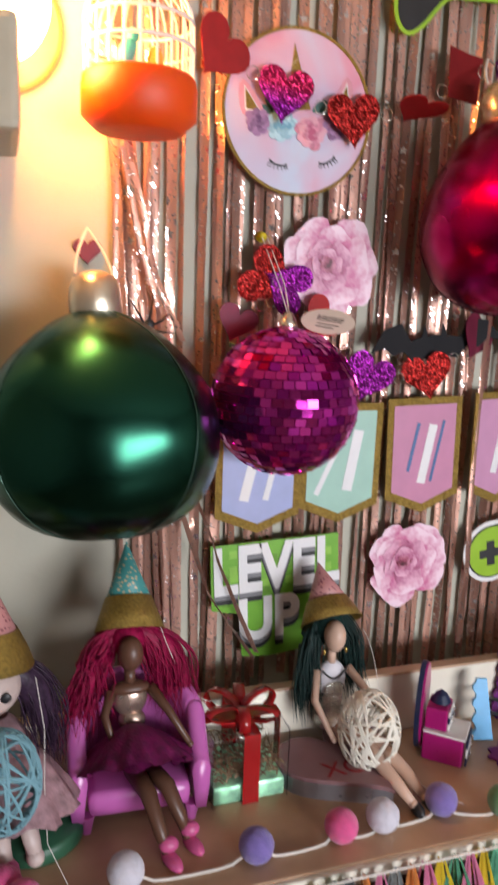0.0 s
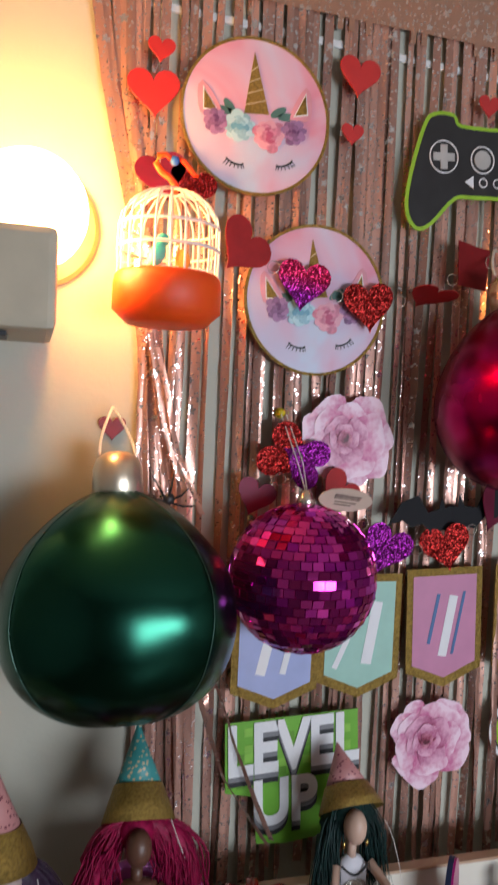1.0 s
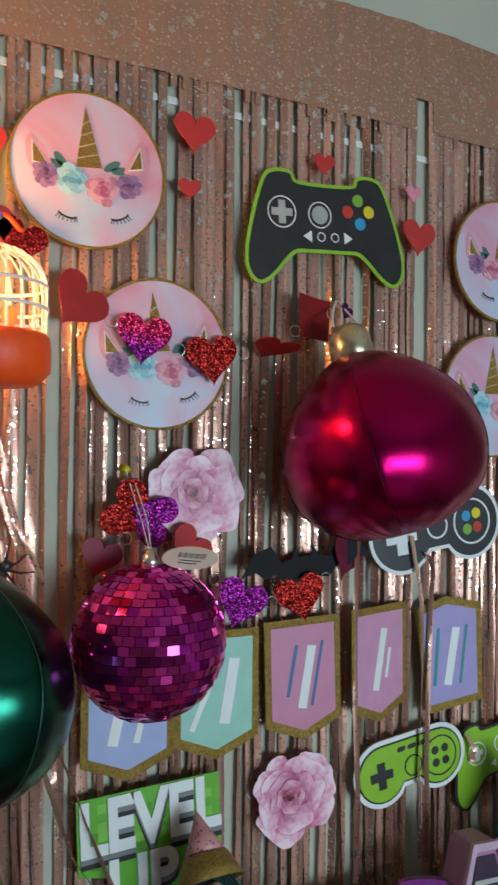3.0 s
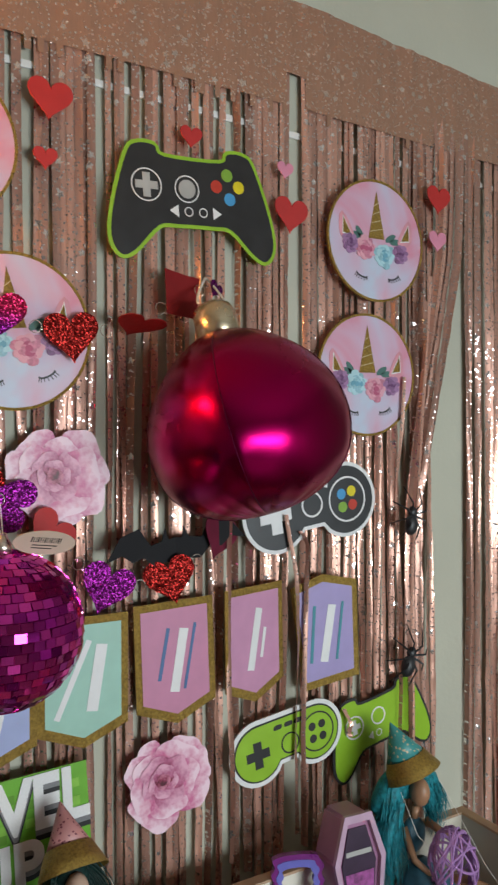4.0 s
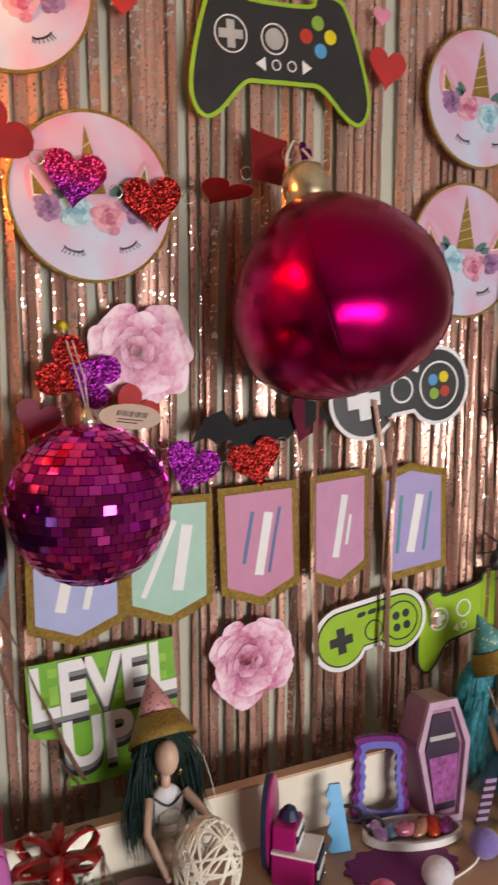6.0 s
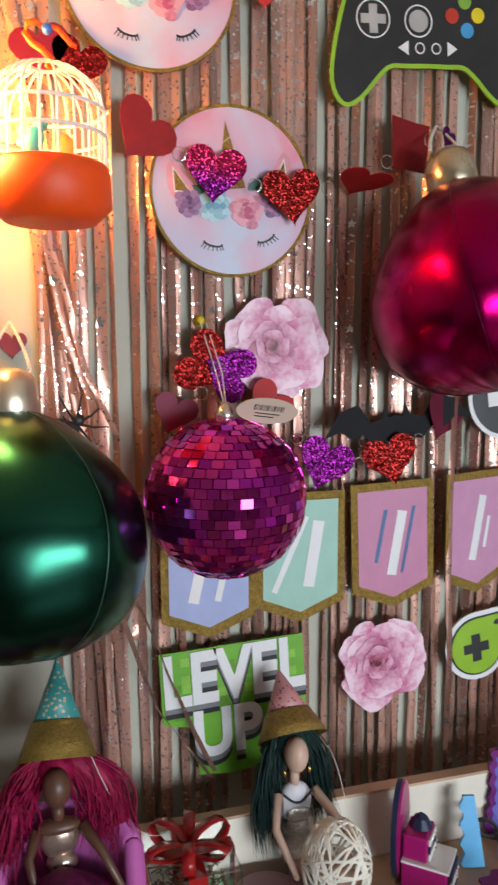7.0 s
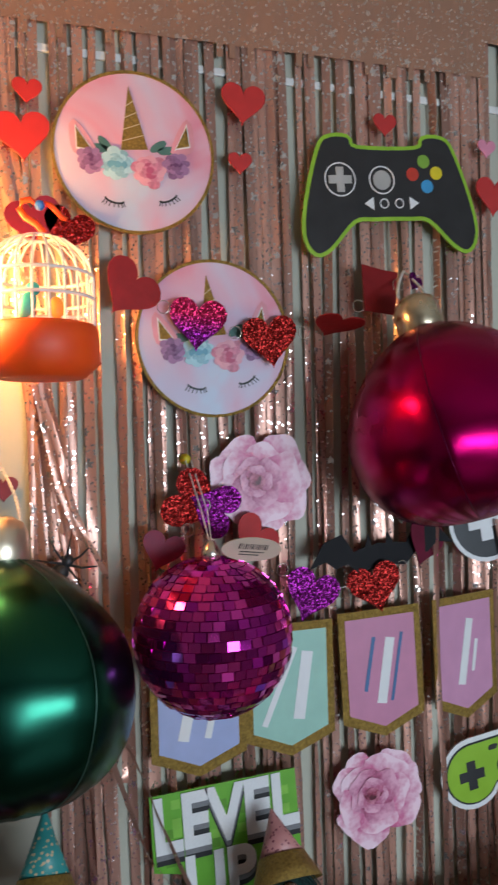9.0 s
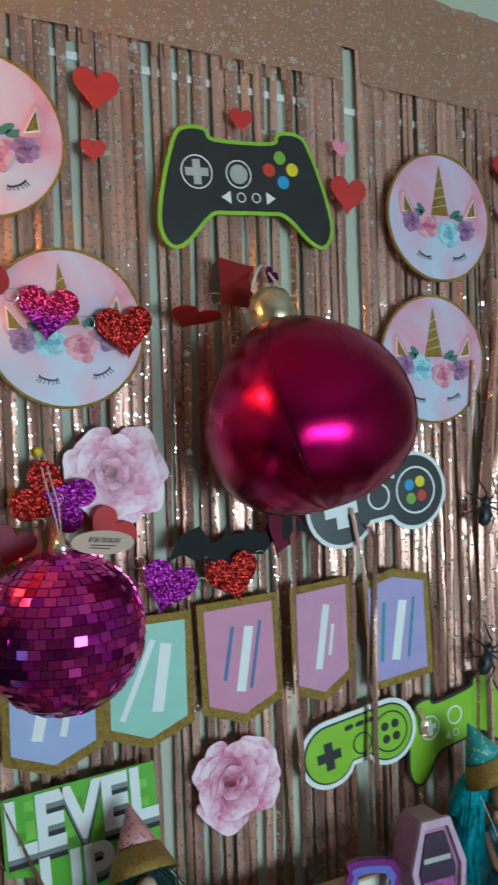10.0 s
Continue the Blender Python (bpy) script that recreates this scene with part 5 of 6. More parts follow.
# seated doll with teal hair
bm = bmesh.new()
blob(bm, (1.132, 0.970, 1.014), (0.017, 0.019, 0.025), 0)
tube([(1.132, 0.98, 0.985), (1.130, 0.982, 0.965)], 0.0075, 10, bm, 0)
blob(bm, (1.128, 0.982, 0.935), (0.026, 0.016, 0.032), 2)
limb(bm, [(1.102, 0.978, 0.955), (1.098, 0.945, 0.915), (1.125, 0.91, 0.885)], [0.0075, 0.006, 0.004], 0)
limb(bm, [(1.154, 0.978, 0.955), (1.190, 0.955, 0.925), (1.215, 0.92, 0.898)], [0.0075, 0.006, 0.004], 0)
skirt(bm, (1.122, 0.965, 0.905), 0.062, 0.06, 2, 9, Matrix.Rotation(radians(-22), 3, "X"), 4)
limb(bm, [(1.12, 0.95, 0.868), (1.165, 0.895, 0.868), (1.20, 0.85, 0.855), (1.23, 0.82, 0.845)], [0.015, 0.012, 0.010, 0.007], 0)
limb(bm, [(1.14, 0.955, 0.868), (1.19, 0.905, 0.868), (1.225, 0.865, 0.855), (1.255, 0.835, 0.845)], [0.015, 0.012, 0.010, 0.007], 0)
hair_fall(bm, (1.132, 1.000, 1.035), [(1.062, 0.965, 0.885), (1.072, 0.975, 0.87), (1.082, 0.97, 0.90), (1.052, 0.975, 0.91), (1.178, 0.978, 0.93), (1.19, 0.98, 0.95), (1.168, 0.975, 0.95)], 0.013, 0.014, 1, 12, 0.0045)
blob(bm, (1.132, 0.996, 1.02), (0.028, 0.018, 0.028), 1)
doll("doll", bm, [SKIN_T, HAIR_TEAL, BLUE_DRESS], "tan doll with long teal hair and petrol dress")
party_hat((1.124, 0.978, 1.045), (1.101, 1.012, 1.128), 0.052, HAT_TEAL, "teal spotted paper party hat with gold glitter band", 0.34)
yarn_ball((1.147, 0.905, 0.912), (0.041, 0.040, 0.064), mat("lilac_yarn", (0.40, 0.20, 0.46), 0.7, var=0.05), "lilac hollow string ball held by a teal-haired doll", 31, 18, 0.0022)
elastic([(1.08, 0.96, 1.03), (1.10, 0.94, 0.96), (1.135, 0.925, 0.915)])
elastic([(1.172, 0.965, 1.03), (1.19, 0.94, 0.98), (1.215, 0.90, 0.90), (1.23, 0.86, 0.855), (1.27, 0.83, 0.834)])

# ---- gift box ----
gift = thing("gift_box", Matrix.Translation((0.365, 0.940, S)) @ pose(0, 0, 0, 0, 0, 1), "clear gift box with red ribbon bow and shredded filling", "gift box")
CLEAR = glass_mat("clear_acetate", (0.96, 0.96, 0.96))
RIB = mat("red_satin_ribbon", (0.36, 0.009, 0.010), 0.22, var=0.1, coat=0.3)
gw, gh = 0.056, 0.104
for a, b, c, d, e, f in ((-gw, gw, -0.052, -0.0512, 0, gh), (-gw, gw, 0.0512, 0.052, 0, gh), (-gw, -gw + 0.0008, -0.051, 0.051, 0, gh), (gw - 0.0008, gw, -0.051, 0.051, 0, gh), (-gw - 0.001, gw + 0.001, -0.053, 0.053, gh + 0.0005, gh + 0.0015)):
    o = part("clear_panel", box(bmesh.new(), a, b, c, d, e, f), CLEAR, gift)
    o.visible_shadow = False
for a, b, c, d, e, f in ((-0.012, 0.012, -0.0535, -0.0528, 0, gh + 0.002), (-0.012, 0.012, 0.0528, 0.0535, 0, gh + 0.002), (-0.012, 0.012, -0.0535, 0.0535, gh + 0.002, gh + 0.0028), (-gw - 0.0012, gw + 0.0012, -0.011, 0.011, gh + 0.003, gh + 0.0038), (-gw - 0.002, -gw - 0.0012, -0.011, 0.011, 0, gh + 0.003), (gw + 0.0012, gw + 0.002, -0.011, 0.011, 0, gh + 0.003)):
    part("ribbon", box(bmesh.new(), a, b, c, d, e, f), RIB, gift, "red satin ribbon")
part("filling", box(bmesh.new(), -gw + 0.003, gw - 0.003, -0.048, 0.048, 0.001, 0.028, 0.004), mat("mint_iridescent_foil", (0.30, 0.72, 0.46), 0.3, 0.3, 0.5, 40, 0.8, 90), gift, "iridescent mint foil base")
bm = bmesh.new()
rr = random.Random(17)
for k in range(260):
    a = Vector((rr.uniform(-0.05, 0.05), rr.uniform(-0.045, 0.045), rr.uniform(0.032, 0.056)))
    d = Vector((rr.gauss(0, 0.012), rr.gauss(0, 0.012), rr.gauss(0, 0.004)))
    c = a + d
    c.x, c.y = max(-0.052, min(0.052, c.x)), max(-0.047, min(0.047, c.y))
    tube([a, a.lerp(c, 0.5) + Vector((0, 0, 0.004)), c], 0.0012, 4, bm)
tagged(part("shred", bm, mat("gold_shred", (0.20, 0.13, 0.07), 0.45, 0.3, 0.5, 80), gift, "brown shredded paper"), kind="stuff")
for k in range(6):
    a = 2 * math.pi * k / 6 + 0.3
    d = Vector((math.cos(a), math.sin(a), 0))
    side = Vector((-d.y, d.x, 0)) * 0.008
    bm = bmesh.new()
    prev = None
    for i in range(13):
        t = 2 * math.pi * i / 12
        c = Vector((0, 0, gh + 0.006)) + d * (0.029 - 0.029 * math.cos(t)) + Vector((0, 0, 0.016 * math.sin(t) * (0.7 if k % 2 else 1.2) + 0.012 * (1 - math.cos(t)) / 2))
        cur = [bm.verts.new(c + side), bm.verts.new(c - side)]
        if prev:
            bm.faces.new((prev[0], cur[0], cur[1], prev[1]))
        prev = cur
    o = part("bow_loop", bm, RIB, gift, "", True)
    sol = o.modifiers.new("thick", "SOLIDIFY")
    sol.thickness = 0.0008

# ---- heart box ----
hb = thing("heart_box", Matrix.Translation((0.525, 0.902, S)) @ pose(0, 0, 0, 0, 0, 20), "flat heart-shaped dusky pink box with silver side", "gift box")
bm = flat(heart(0.19, 44), 0.026)
bm.transform(Matrix.Translation((0, 0, 0)) @ Matrix.Rotation(radians(-90), 4, "X"))
part("tray", bm, mat("silver_card", (0.38, 0.38, 0.42), 0.3, 0.6), hb, "silver side")
bm = flat(heart(0.196, 44), 0.006)
bm.transform(Matrix.Translation((0, 0, 0.0262)) @ Matrix.Rotation(radians(-90), 4, "X"))
part("lid", bm, mat("dusky_pink_card", (0.30, 0.16, 0.17), 0.5, var=0.08), hb, "dusky pink lid")
letters("XO", 0.044, 0.0004, "lettering", mat("dark_red_print", (0.30, 0.01, 0.015), 0.5), hb, Matrix.Translation((-0.022, -0.012, 0.0328)) @ Matrix.Rotation(radians(-20), 4, "Z"))

# ---- magenta toy vanity ----
MAG = mat("magenta_toy_plastic", (0.42, 0.01, 0.15), 0.3, var=0.06, coat=0.2)
NAVY = mat("navy_toy_plastic", (0.012, 0.022, 0.06), 0.35)
van = thing("toy_vanity", Matrix.Translation((0.692, 0.918, S)) @ pose(0, 0, 0, 0, 0, 48) @ Matrix.Diagonal((0.78, 0.78, 1.03, 1)), "magenta toy vanity with striped drawers and oval back", "toy furniture")
part("oval_back", flat(ellipse(0, 0.075, 0.040, 0.070, 36), 0.012, 0.050), MAG, van)
part("back_trim", ring_flat(ellipse(0, 0.075, 0.0415, 0.0715, 36), ellipse(0, 0.075, 0.0385, 0.068, 36), 0.010, 0.052), NAVY, van, "navy trim")
part("lower_body", box(bmesh.new(), -0.034, 0.034, -0.045, 0.034, 0.001, 0.046, 0.004), MAG, van)
part("ledge", box(bmesh.new(), -0.037, 0.037, -0.049, 0.034, 0.0465, 0.050, 0.001), WHITE, van, "white ledge")
part("upper_body", box(bmesh.new(), -0.030, 0.030, -0.010, 0.033, 0.0505, 0.085, 0.004), MAG, van)
part("roof", lathe([(0, 0.105), (0.012, 0.098), (0.020, 0.086), (0, 0.086)], 20, m=Matrix.Translation((0.006, 0.010, 0))), NAVY, van)
for k in range(3):
    part("drawer", box(bmesh.new(), -0.028, 0.028, -0.0535, -0.0495, 0.003 + 0.0145 * k, 0.016 + 0.0145 * k, 0.0015), (NAVY, WHITE, NAVY)[k], van)
    part("knob", blob(bmesh.new(), (0.010, -0.056, 0.0095 + 0.0145 * k), 0.003, 0, 8), SILVER, van)
for k in range(3):
    part("drawer", box(bmesh.new(), -0.024, 0.024, -0.0145, -0.0105, 0.052 + 0.0105 * k, 0.0615 + 0.0105 * k, 0.0012), (WHITE, NAVY, WHITE)[k], van)
    part("knob", blob(bmesh.new(), (0.010, -0.0165, 0.0567 + 0.0105 * k), 0.0025, 0, 8), SILVER, van)

# ---- small toys ----
wavy = [(0.010 + 0.0035 * math.sin(k * 1.5), 0.002 + 0.1 * k / 16) for k in range(17)]
comb = tagged(link("toy_stand", flat([(-x, z) for x, z in wavy] + [(0.022 - 0.012 * z / 0.1, z) for x, z in wavy[::-1]], 0.006), BLUE), "light blue wavy-edged toy stand", "toy")
comb.matrix_basis = Matrix.Translation((0.776, 0.938, S - 0.002)) @ pose(0, 0, 0, -12, 0, -14)
disc = tagged(link("toy_disc", lathe([(0, 0), (0.019, 0), (0.020, 0.002), (0.019, 0.004), (0, 0.005)], 28), mat("gold_disc", (0.50, 0.36, 0.16), 0.35, 0.5), None, "", True), "small round gold toy disc", "toy")
disc.location = (0.742, 0.975, S)
pedestal = tagged(link("toy_disc", lathe([(0, 0), (0.024, 0), (0.025, 0.002), (0.024, 0.004), (0, 0.005)], 28), MATS["gold_disc"], None, "", True), "small round gold toy disc", "toy")
pedestal.location = (1.030, 0.875, S)
bm = flat([(0.085 * math.cos(a) * (1 + 0.05 * math.cos(14 * a)), 0.045 * math.sin(a) * (1 + 0.08 * math.cos(14 * a))) for a in (2 * math.pi * k / 84 for k in range(84))], 0.003)
bm.transform(Matrix.Rotation(radians(-90), 4, "X"))
mat_ = tagged(link("scalloped_mat", bm, mat("plum_felt", (0.17, 0.015, 0.12), 0.7, var=0.15, bump=0.4)), "plum scalloped toy mat lying on the dresser", "toy mat")
mat_.matrix_basis = Matrix.Translation((0.845, 0.868, S + 0.0005)) @ pose(0, 0, 0, 0, 0, -14)
mir = thing("toy_mirror", Matrix.Translation((0.880, 0.976, S)) @ pose(0, 0, 0, 0, 0, -22) @ pose(0, 0, 0, -5, 0, 0) @ Matrix.Diagonal((0.95, 1, 0.96, 1)), "purple and blue wavy-framed toy mirror stand", "toy mirror")


def wavy_loop(w, hgt, k=0.003):
    pts = smooth_loop([(-w, 0), (-w, hgt * 0.5), (-w, hgt * 0.88), (-w * 0.7, hgt), (w * 0.7, hgt), (w, hgt * 0.88), (w, hgt * 0.5), (w, 0)], 8)
    return [(x + k * math.sin(z * 260) * (abs(x) > w * 0.9), z) for x, z in pts]


outer, mid, inner = wavy_loop(0.042, 0.145), [(x * 0.82, 0.012 + (z) * 0.86) for x, z in wavy_loop(0.042, 0.145)], [(x * 0.62, 0.024 + z * 0.70) for x, z in wavy_loop(0.042, 0.145)]
part("outer_frame", ring_flat(outer, mid, 0.012), mat("plum_toy_plastic", (0.20, 0.02, 0.20), 0.3, coat=0.3), mir)
part("inner_frame", ring_flat(mid, inner, 0.010, -0.003), mat("periwinkle_toy_plastic", (0.16, 0.16, 0.55), 0.3, coat=0.3), mir)

coffin = thing("toy_coffin_box", Matrix.Translation((0.972, 0.950, S)) @ Matrix.Diagonal((1, 1, 1.07, 1)) @ pose(0, 0, 0, 0, 0, -4) @ pose(0, 0, 0, -6, 0, 0), "pink plastic coffin-shaped toy box with dark front", "toy box")
six = [(-0.026, 0.001), (0.026, 0.001), (0.046, 0.118), (0.024, 0.182), (-0.024, 0.182), (-0.046, 0.118)]
COF = mat("dusty_pink_plastic", (0.40, 0.17, 0.30), 0.35, var=0.06)
bm = flat(six, 0.055, 0.03)
bmesh.ops.bevel(bm, geom=[e for e in bm.edges if abs((e.verts[0].co - e.verts[1].co).y) > 0.05], offset=0.004, segments=2, affect="EDGES")
part("body", bm, COF, coffin)
part("rim", ring_flat([(x * 1.06, z * 1.02 - 0.0015) for x, z in six], [(x * 0.86, 0.009 + z * 0.90) for x, z in six], 0.008, -0.0255), mat("pale_pink_plastic", (0.52, 0.34, 0.46), 0.3), coffin)
part("inset", flat([(x * 0.70, 0.018 + z * 0.80) for x, z in six], 0.003, -0.0252), mat("black_violet_print", (0.03, 0.01, 0.035), 0.35, var=0.3), coffin, "dark violet printed front")
part("print_panel", flat([(-0.020, 0.03), (0.020, 0.03), (0.027, 0.10), (-0.027, 0.10)], 0.0006, -0.0284), mat("violet_print", (0.30, 0.06, 0.24), 0.4, var=0.5, scale=120), coffin)
part("text_bar", flat(bar(-0.024, 0.128, 0.024, 0.128, 0.007), 0.0005, -0.0284), GREY, coffin)

tail = thing("striped_comb", Matrix.Translation((1.016, 0.895, S)) @ pose(0, 0, 0, 0, 12, -10) @ Matrix.Diagonal((0.7, 0.8, 0.8, 1)), "purple striped toy comb standing upright", "toy comb")
for k in range(12):
    part("stripe", flat([(-0.014, 0.002 + 0.008 * k), (0.014, 0.006 + 0.008 * k), (0.014, 0.0138 + 0.008 * k), (-0.014, 0.0098 + 0.008 * k)], 0.004), (BLACK, mat("lilac_stripe", (0.42, 0.24, 0.46), 0.4))[k % 2], tail)

tray = thing("toy_tray", Matrix.Translation((0.900, 0.915, S + 0.004)) @ pose(0, 0, 0, 0, 0, -16), "white curved toy tray of doll accessories", "toy tray")
part("tray", ring_flat([(0.075 * math.cos(a), 0.0) for a in (0, 1)] and ellipse(0, 0, 0.080, 0.036, 36), ellipse(0, 0, 0.074, 0.031, 36), 0.012), WHITE, tray).rotation_euler = (radians(-90), 0, 0)
part("tray_floor", lathe([(0, 0), (1, 0), (1, 0.03), (0, 0.03)], 36, m=Matrix.Diagonal((0.076, 0.033, 0.05, 1))), WHITE, tray)
rr = random.Random(29)
for k, (col, r_) in enumerate((((0.52, 0.28, 0.55), 0.016), ((0.10, 0.28, 0.40), 0.014), ((0.55, 0.16, 0.24), 0.018), ((0.45, 0.20, 0.12), 0.016), ((0.55, 0.05, 0.02), 0.016), ((0.30, 0.05, 0.25), 0.015))):
    t = tagged(link("toy_accessory", blob(bmesh.new(), (0, 0, 0), (r_ * 1.5, r_ * 0.8, r_ * 0.62), 0, 14), mat("accessory_%s" % "abcdef"[k], col, 0.28, 0.2, 0.3, 60)), "small glossy doll accessory lying in the tray", "toy", "doll accessories")
    t.matrix_basis = Matrix.Translation((0.848 + 0.021 * k, 0.930 - 0.006 * k, S + 0.0165)) @ pose(0, 0, 0, rr.uniform(-15, 15), rr.uniform(-15, 15), rr.uniform(0, 90))
glasses = thing("toy_sunglasses", Matrix.Translation((0.822, 0.938, S + 0.040)) @ pose(0, 0, 0, 0, 30, -20), "black toy sunglasses resting on accessories", "sunglasses")
for x in (-0.020, 0.020):
    part("lens_rim", tube([(x + 0.017 * math.cos(a), 0, 0.012 * math.sin(a)) for a in (2 * math.pi * k / 18 for k in range(18))], 0.003, 6, closed=True), BLACK, glasses)
part("bridge", tube([(-0.004, 0, 0.003), (0, 0, 0.006), (0.004, 0, 0.003)], 0.0022, 6), BLACK, glasses)

# ---- pompom garland ----
gar = thing("pompom_garland", (0.34, 0.79, S), "string of pink, white and violet felt balls", "garland")
FELT = {"pink": mat("hot_pink_felt", (0.80, 0.09, 0.27), 0.9, var=0.12, scale=120, bump=1.0, bump_scale=500, sheen=0.4),
        "white": mat("white_felt", (0.66, 0.64, 0.72), 0.9, var=0.08, scale=120, bump=1.0, bump_scale=500, sheen=0.4),
        "violet": mat("violet_felt", (0.20, 0.14, 0.42), 0.9, var=0.12, scale=120, bump=1.0, bump_scale=500, sheen=0.4),
        "green": mat("green_felt", (0.10, 0.26, 0.12), 0.9, var=0.12, scale=120, bump=1.0, bump_scale=500, sheen=0.4)}
POMS = [(-0.06, 0.80, "pink"), (0.036, 0.800, "pink"), (0.058, 0.772, "pink"), (0.176, 0.785, "white"), (0.340, 0.783, "violet"), (0.459, 0.787, "pink"), (0.521, 0.790, "white"), (0.616, 0.798, "violet"), (0.70, 0.772, "green"), (0.768, 0.805, "pink"), (0.865, 0.812, "white"), (0.97, 0.835, "violet"), (1.10, 0.818, "pink"), (1.20, 0.80, "white")]
prev = None
for x, y, c in POMS:
    p_ = Vector((x, y, S + 0.0225)) - gar.location
    bm = blob(bmesh.new(), (0, 0, 0), 0.0225, 0, 24)
    for v in bm.verts:
        v.co *= 1 + 0.03 * noise.noise(v.co * 160 + Vector((x * 50, 0, 0)))
    part("felt_ball", bm, FELT[c], gar).location = p_
    if prev:
        a, b = prev, p_
        part("cord", tube([a.lerp(b, i / 10) - Vector((0, 0.005 * math.sin(math.pi * i / 10), 0.0200 * min(1, 1.6 * math.sin(math.pi * i / 10)))) for i in range(11)], 0.0020, 6), STRING, gar)
    prev = p_

# ---- tinsel along the dresser front ----
tins = thing("tinsel_fringe", (0.7, FRONT - 0.02, S - 0.014), "colourful iridescent tassel fringe along the dresser front", "fringe")
cols = [mat("yellow_tissue", (0.60, 0.42, 0.02), 0.5, var=0.2), mat("iridescent_film", (0.45, 0.50, 0.50), 0.2, 0.7, 0.5, 60), mat("pink_tissue", (0.60, 0.16, 0.28), 0.5, var=0.2), mat("green_film", (0.12, 0.50, 0.32), 0.25, 0.5, 0.4, 60), mat("orange_tissue", (0.62, 0.20, 0.05), 0.5, var=0.2)]
rr = random.Random(41)
for k in range(44):
    x = -0.30 + 0.0215 * k
    bm = bmesh.new()
    for q in range(9):
        dx, dy = rr.gauss(0, 0.012), rr.gauss(0, 0.006)
        w = rr.uniform(0.0022, 0.0048)
        pts = [Vector((x + dx * 0.2, dy * 0.3, 0.012)), Vector((x + dx * 0.7, dy - 0.006, -0.03)), Vector((x + dx * 1.3, dy - 0.008, -0.09)), Vector((x + dx * 1.6, dy - 0.004, -0.15))]
        tube(pts, [0.001, w, w, w * 0.7], 4, bm)
    part("tassel", bm, cols[(k * 3 + k // 5) % 5], tins)
part("cord", tube([(x / 100, -0.004, 0.014) for x in range(-30, 62, 4)], 0.0016, 5), STRING, tins)
bpy.context.view_layer.update()

# ---- foil curtain ----
curtain = thing("foil_curtain", (0.8, 1.10, 2.27), "rose gold foil fringe curtain with punched star marks", "curtain")
origin = curtain.location.copy()


def top_edge(x):
    return 2.418 - 0.042 * max(0.0, (x - 0.95) / 0.6)


bm = bmesh.new()
nx, nz = 150, 14
HEAD_LOW = 2.150
grid = []
for i in range(nx + 1):
    x = 0.095 + (1.532 - 0.095) * i / nx
    col = []
    for j in range(nz + 1):
        t = j / nz
        z = top_edge(x) - t * (top_edge(x) - HEAD_LOW)
        y = 1.1075 + (1 - 0.8 * t) * (0.006 * noise.noise(Vector((x * 13, z * 2.5, 0))) + 0.004 * noise.noise(Vector((x * 48, z * 5, 5))))
        col.append(bm.verts.new(Vector((x, y, z)) - origin))
    grid.append(col)
cut_rng = random.Random(19)
for i in range(nx):
    x = 0.095 + (1.532 - 0.095) * (i + 0.5) / nx
    # the slits between the strands start at uneven heights
    keep = nz - 4 + (1 if cut_rng.random() < 0.12 else 0)
    for j in range(nz):
        if j >= min(keep, nz) or (0.948 < x < 0.984 and j >= nz - 7):
            continue
        bm.faces.new((grid[i][j], grid[i + 1][j], grid[i + 1][j + 1], grid[i][j + 1]))
for v in [v for v in bm.verts if not v.link_faces]:
    bm.verts.remove(v)
head = part("header_band", bm, FOIL_TOP, curtain, "solid foil band printed with stars", True)
film = head.modifiers.new("thick", "SOLIDIFY")
film.thickness, film.use_rim = 0.0004, False


def strand(path, width, seed, y0, segs=66, twist=0.42, hung=0.0):
    """One foil strip along path (a list of x, z corners), creased and slowly twisting."""
    rr = random.Random(seed)
    ph, rate, lean = rr.uniform(0, 6.3), rr.uniform(1.2, 3.2), rr.gauss(0, 0.32)
    full = rr.random() < 0.16
    turned = rr.random() < 0.24      # hangs edge-on towards the lamp from the top
    if turned:
        lean = -rr.uniform(0.5, 0.95)
    bm = bmesh.new()
    prev = None
    for i in range(segs + 1):
        t = i / segs
        u = t * (len(path) - 1)
        k = min(int(u), len(path) - 2)
        f = u - k
        x = path[k][0] * (1 - f) + path[k + 1][0] * f
        z = path[k][1] * (1 - f) + path[k + 1][1] * f
        loose = min(1.0, t * (14 if turned else 3))
        ang = (lean + twist * math.sin(ph + rate * t * 3.1) + 0.07 * rr.gauss(0, 1)) * loose
        if full:
            ang += 3.0 * max(0, t - 0.4) * math.sin(ph)
        x += 0.0035 * math.sin(ph * 2 + 5 * t) * loose + 0.0002 * rr.gauss(0, 1)
        y = 1.1105 + (y0 - 1.1105) * min(1.0, t * 8 + hung) + 0.003 * math.sin(ph + 9 * t) * loose + 0.0005 * rr.gauss(0, 1) * loose
        dx, dy = math.cos(ang) * width / 2, math.sin(ang) * width / 2
        fold = width * 0.18 * math.sin(ph * 3)
        cur = [bm.verts.new(Vector((x - dx, y - dy, z)) - origin), bm.verts.new(Vector((x + dy * 0.15, y + fold, z + 0.0003)) - origin), bm.verts.new(Vector((x + dx, y + dy, z)) - origin)]
        if prev:
            bm.faces.new((prev[0], prev[1], cur[1], cur[0]))
            bm.faces.new((prev[1], prev[2], cur[2], cur[1]))
        prev = cur
    return part("strand", bm, FOIL, curtain, "", True)


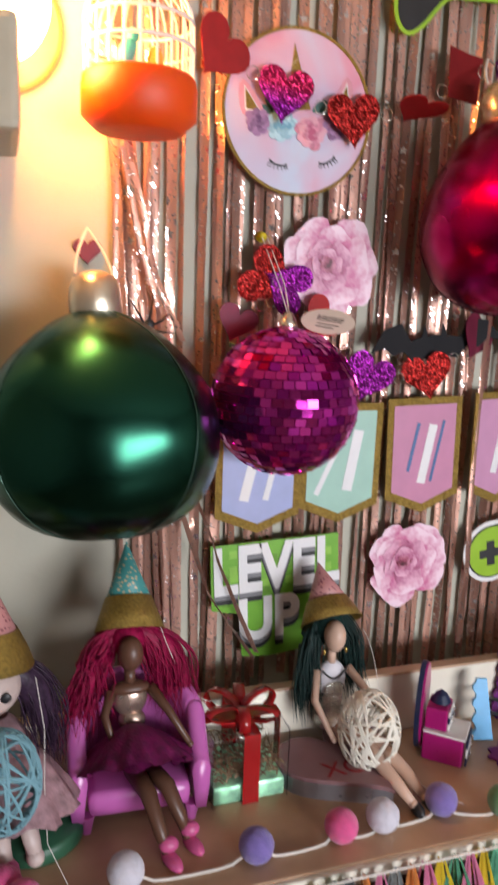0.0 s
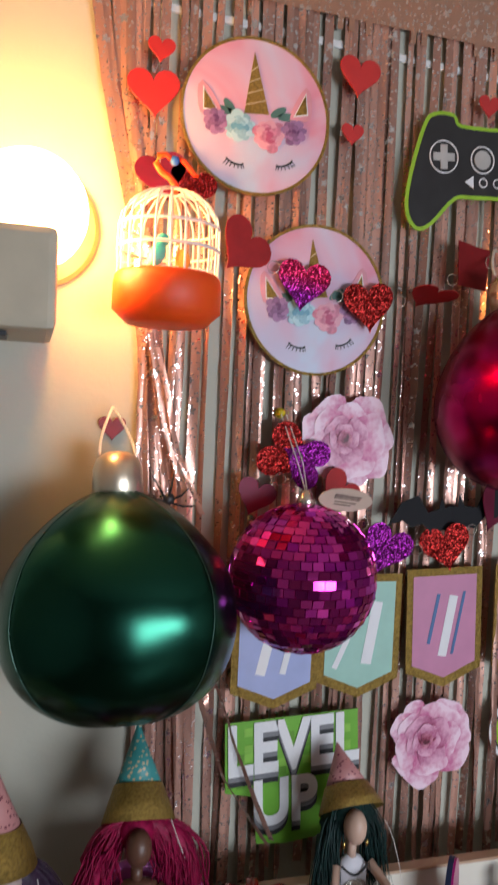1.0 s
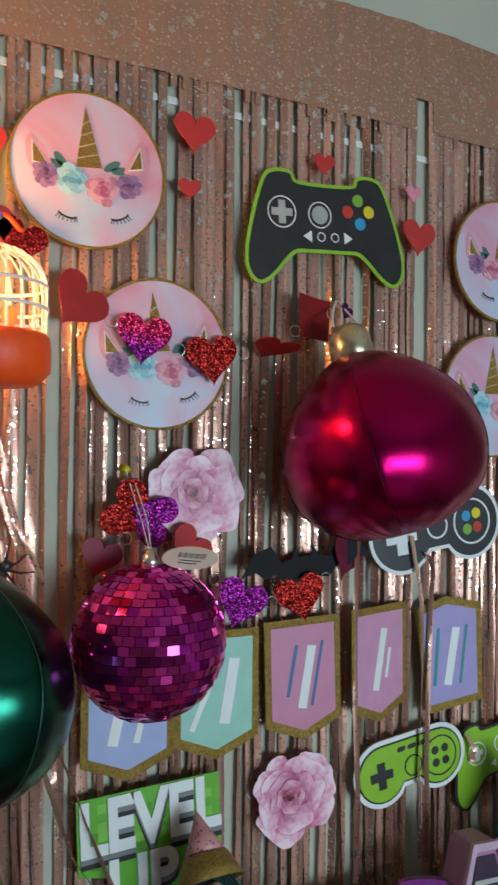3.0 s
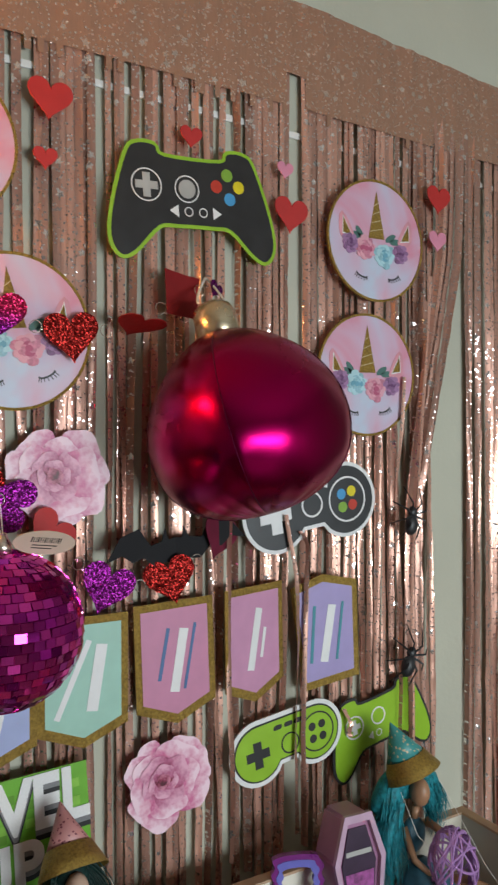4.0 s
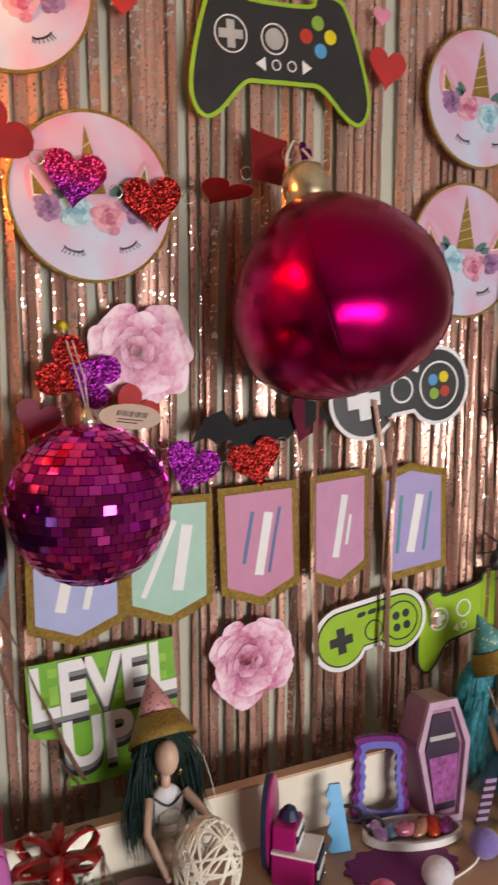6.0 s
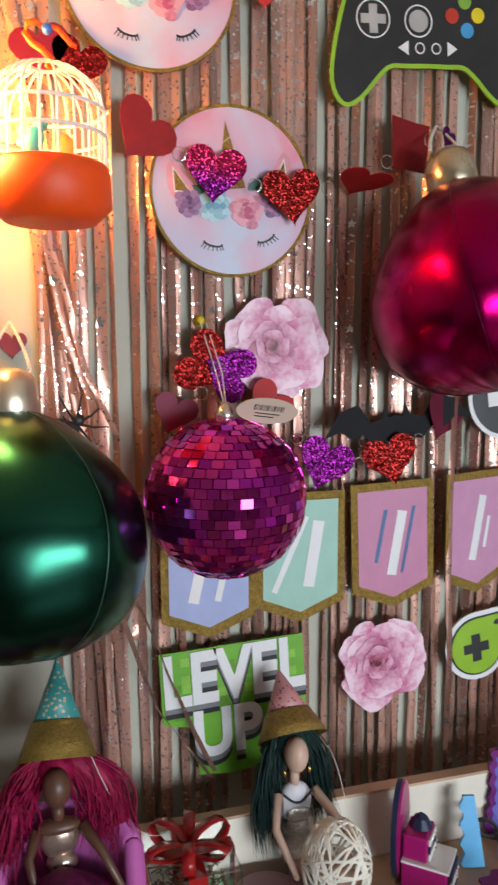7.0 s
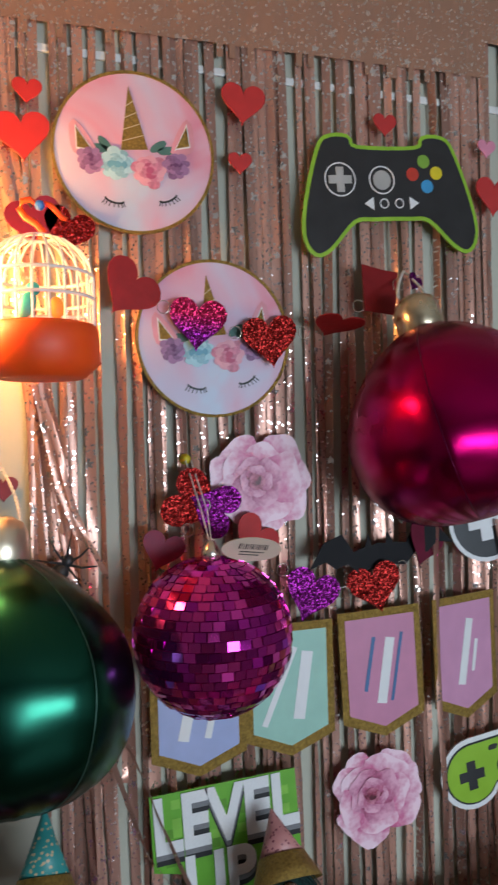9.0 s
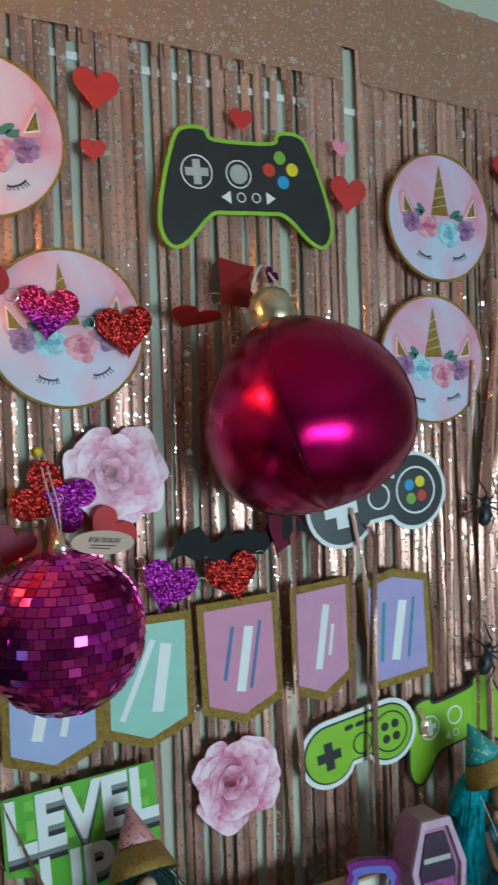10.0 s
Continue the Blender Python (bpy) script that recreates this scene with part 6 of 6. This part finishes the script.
rr = random.Random(77)
x, n = 0.108, 0
while x < 1.515:
    w = rr.uniform(0.0095, 0.0150)
    bottom = rr.uniform(0.80, 0.92)
    head_z = 2.30
    low = 0.006 * rr.gauss(0, 1)
    if 0.951 < x < 0.981:
        x += 0.012
        continue
    if x < 0.205:
        f = (x - 0.105) / 0.10
        path = [(x, head_z), (0.143 + 0.055 * f, 2.07), (0.182 + 0.035 * f, 1.90), (0.205 + 0.03 * f, 1.70), (0.212 + 0.06 * f, 1.50), (0.235 + 0.06 * f, 1.2), (0.245 + 0.07 * f, bottom)]
    elif 1.305 < x < 1.392:
        f = (x - 1.305) / 0.087
        path = [(x, head_z), (1.300 + 0.07 * f, 2.0), (1.262 + 0.05 * f, 1.75), (1.225 + 0.035 * f, 1.5), (1.215 + 0.05 * f, 1.2), (1.22 + 0.07 * f, bottom)]
    elif x > 1.392:
        path = [(x, head_z), (x + low * 0.4, 1.6), (x + low, rr.uniform(0.70, 0.78))]
    else:
        path = [(x, head_z), (x + low * 0.5, 1.7), (x + low, 1.2), (x + low * 1.2, bottom)]
    strand(path, w, n, 1.1105 + rr.uniform(-0.004, 0.004) - (0.008 if 1.305 < x < 1.392 else 0))
    n += 1
    gap = rr.random()
    x += w * (0.74 if gap < 0.42 else 1.0 if gap < (0.62 if x < 0.95 else 0.88) else rr.uniform(1.4, 2.2))
for k, path in enumerate((
        [(0.215, 1.72), (0.245, 1.58), (0.272, 1.50), (0.278, 1.2), (0.28, 0.93)],
        [(0.225, 1.70), (0.262, 1.56), (0.300, 1.46)],
        [(0.318, 1.235), (0.36, 1.12), (0.432, 0.962)],
        [(0.296, 1.215), (0.35, 1.07), (0.420, 0.955)],
        [(0.285, 1.27), (0.318, 1.238), (0.306, 1.19)],
        [(0.300, 1.26), (0.326, 1.225), (0.318, 1.17)],
        [(0.812, 1.62), (0.808, 1.2), (0.808, 0.93)],
        [(0.925, 1.50), (0.942, 1.40), (0.950, 1.28), (0.945, 1.10), (0.95, 0.94)],
        [(0.955, 1.47), (0.966, 1.44), (0.968, 1.32), (0.962, 1.1), (0.965, 0.93)],
        [(1.195, 1.75), (1.180, 1.55), (1.184, 1.3), (1.180, 1.0)],
        [(1.25, 1.9), (1.222, 1.6), (1.205, 1.4), (1.208, 1.15), (1.205, 0.95)],
        [(1.262, 1.95), (1.235, 1.6), (1.215, 1.4), (1.222, 1.1), (1.220, 0.95)],
        [(1.05, 1.14), (1.062, 1.11), (1.070, 1.085)])):
    strand(path, 0.0085, 500 + k, 1.078 if k not in (2, 3, 6) else 1.066, 30, hung=1.0)
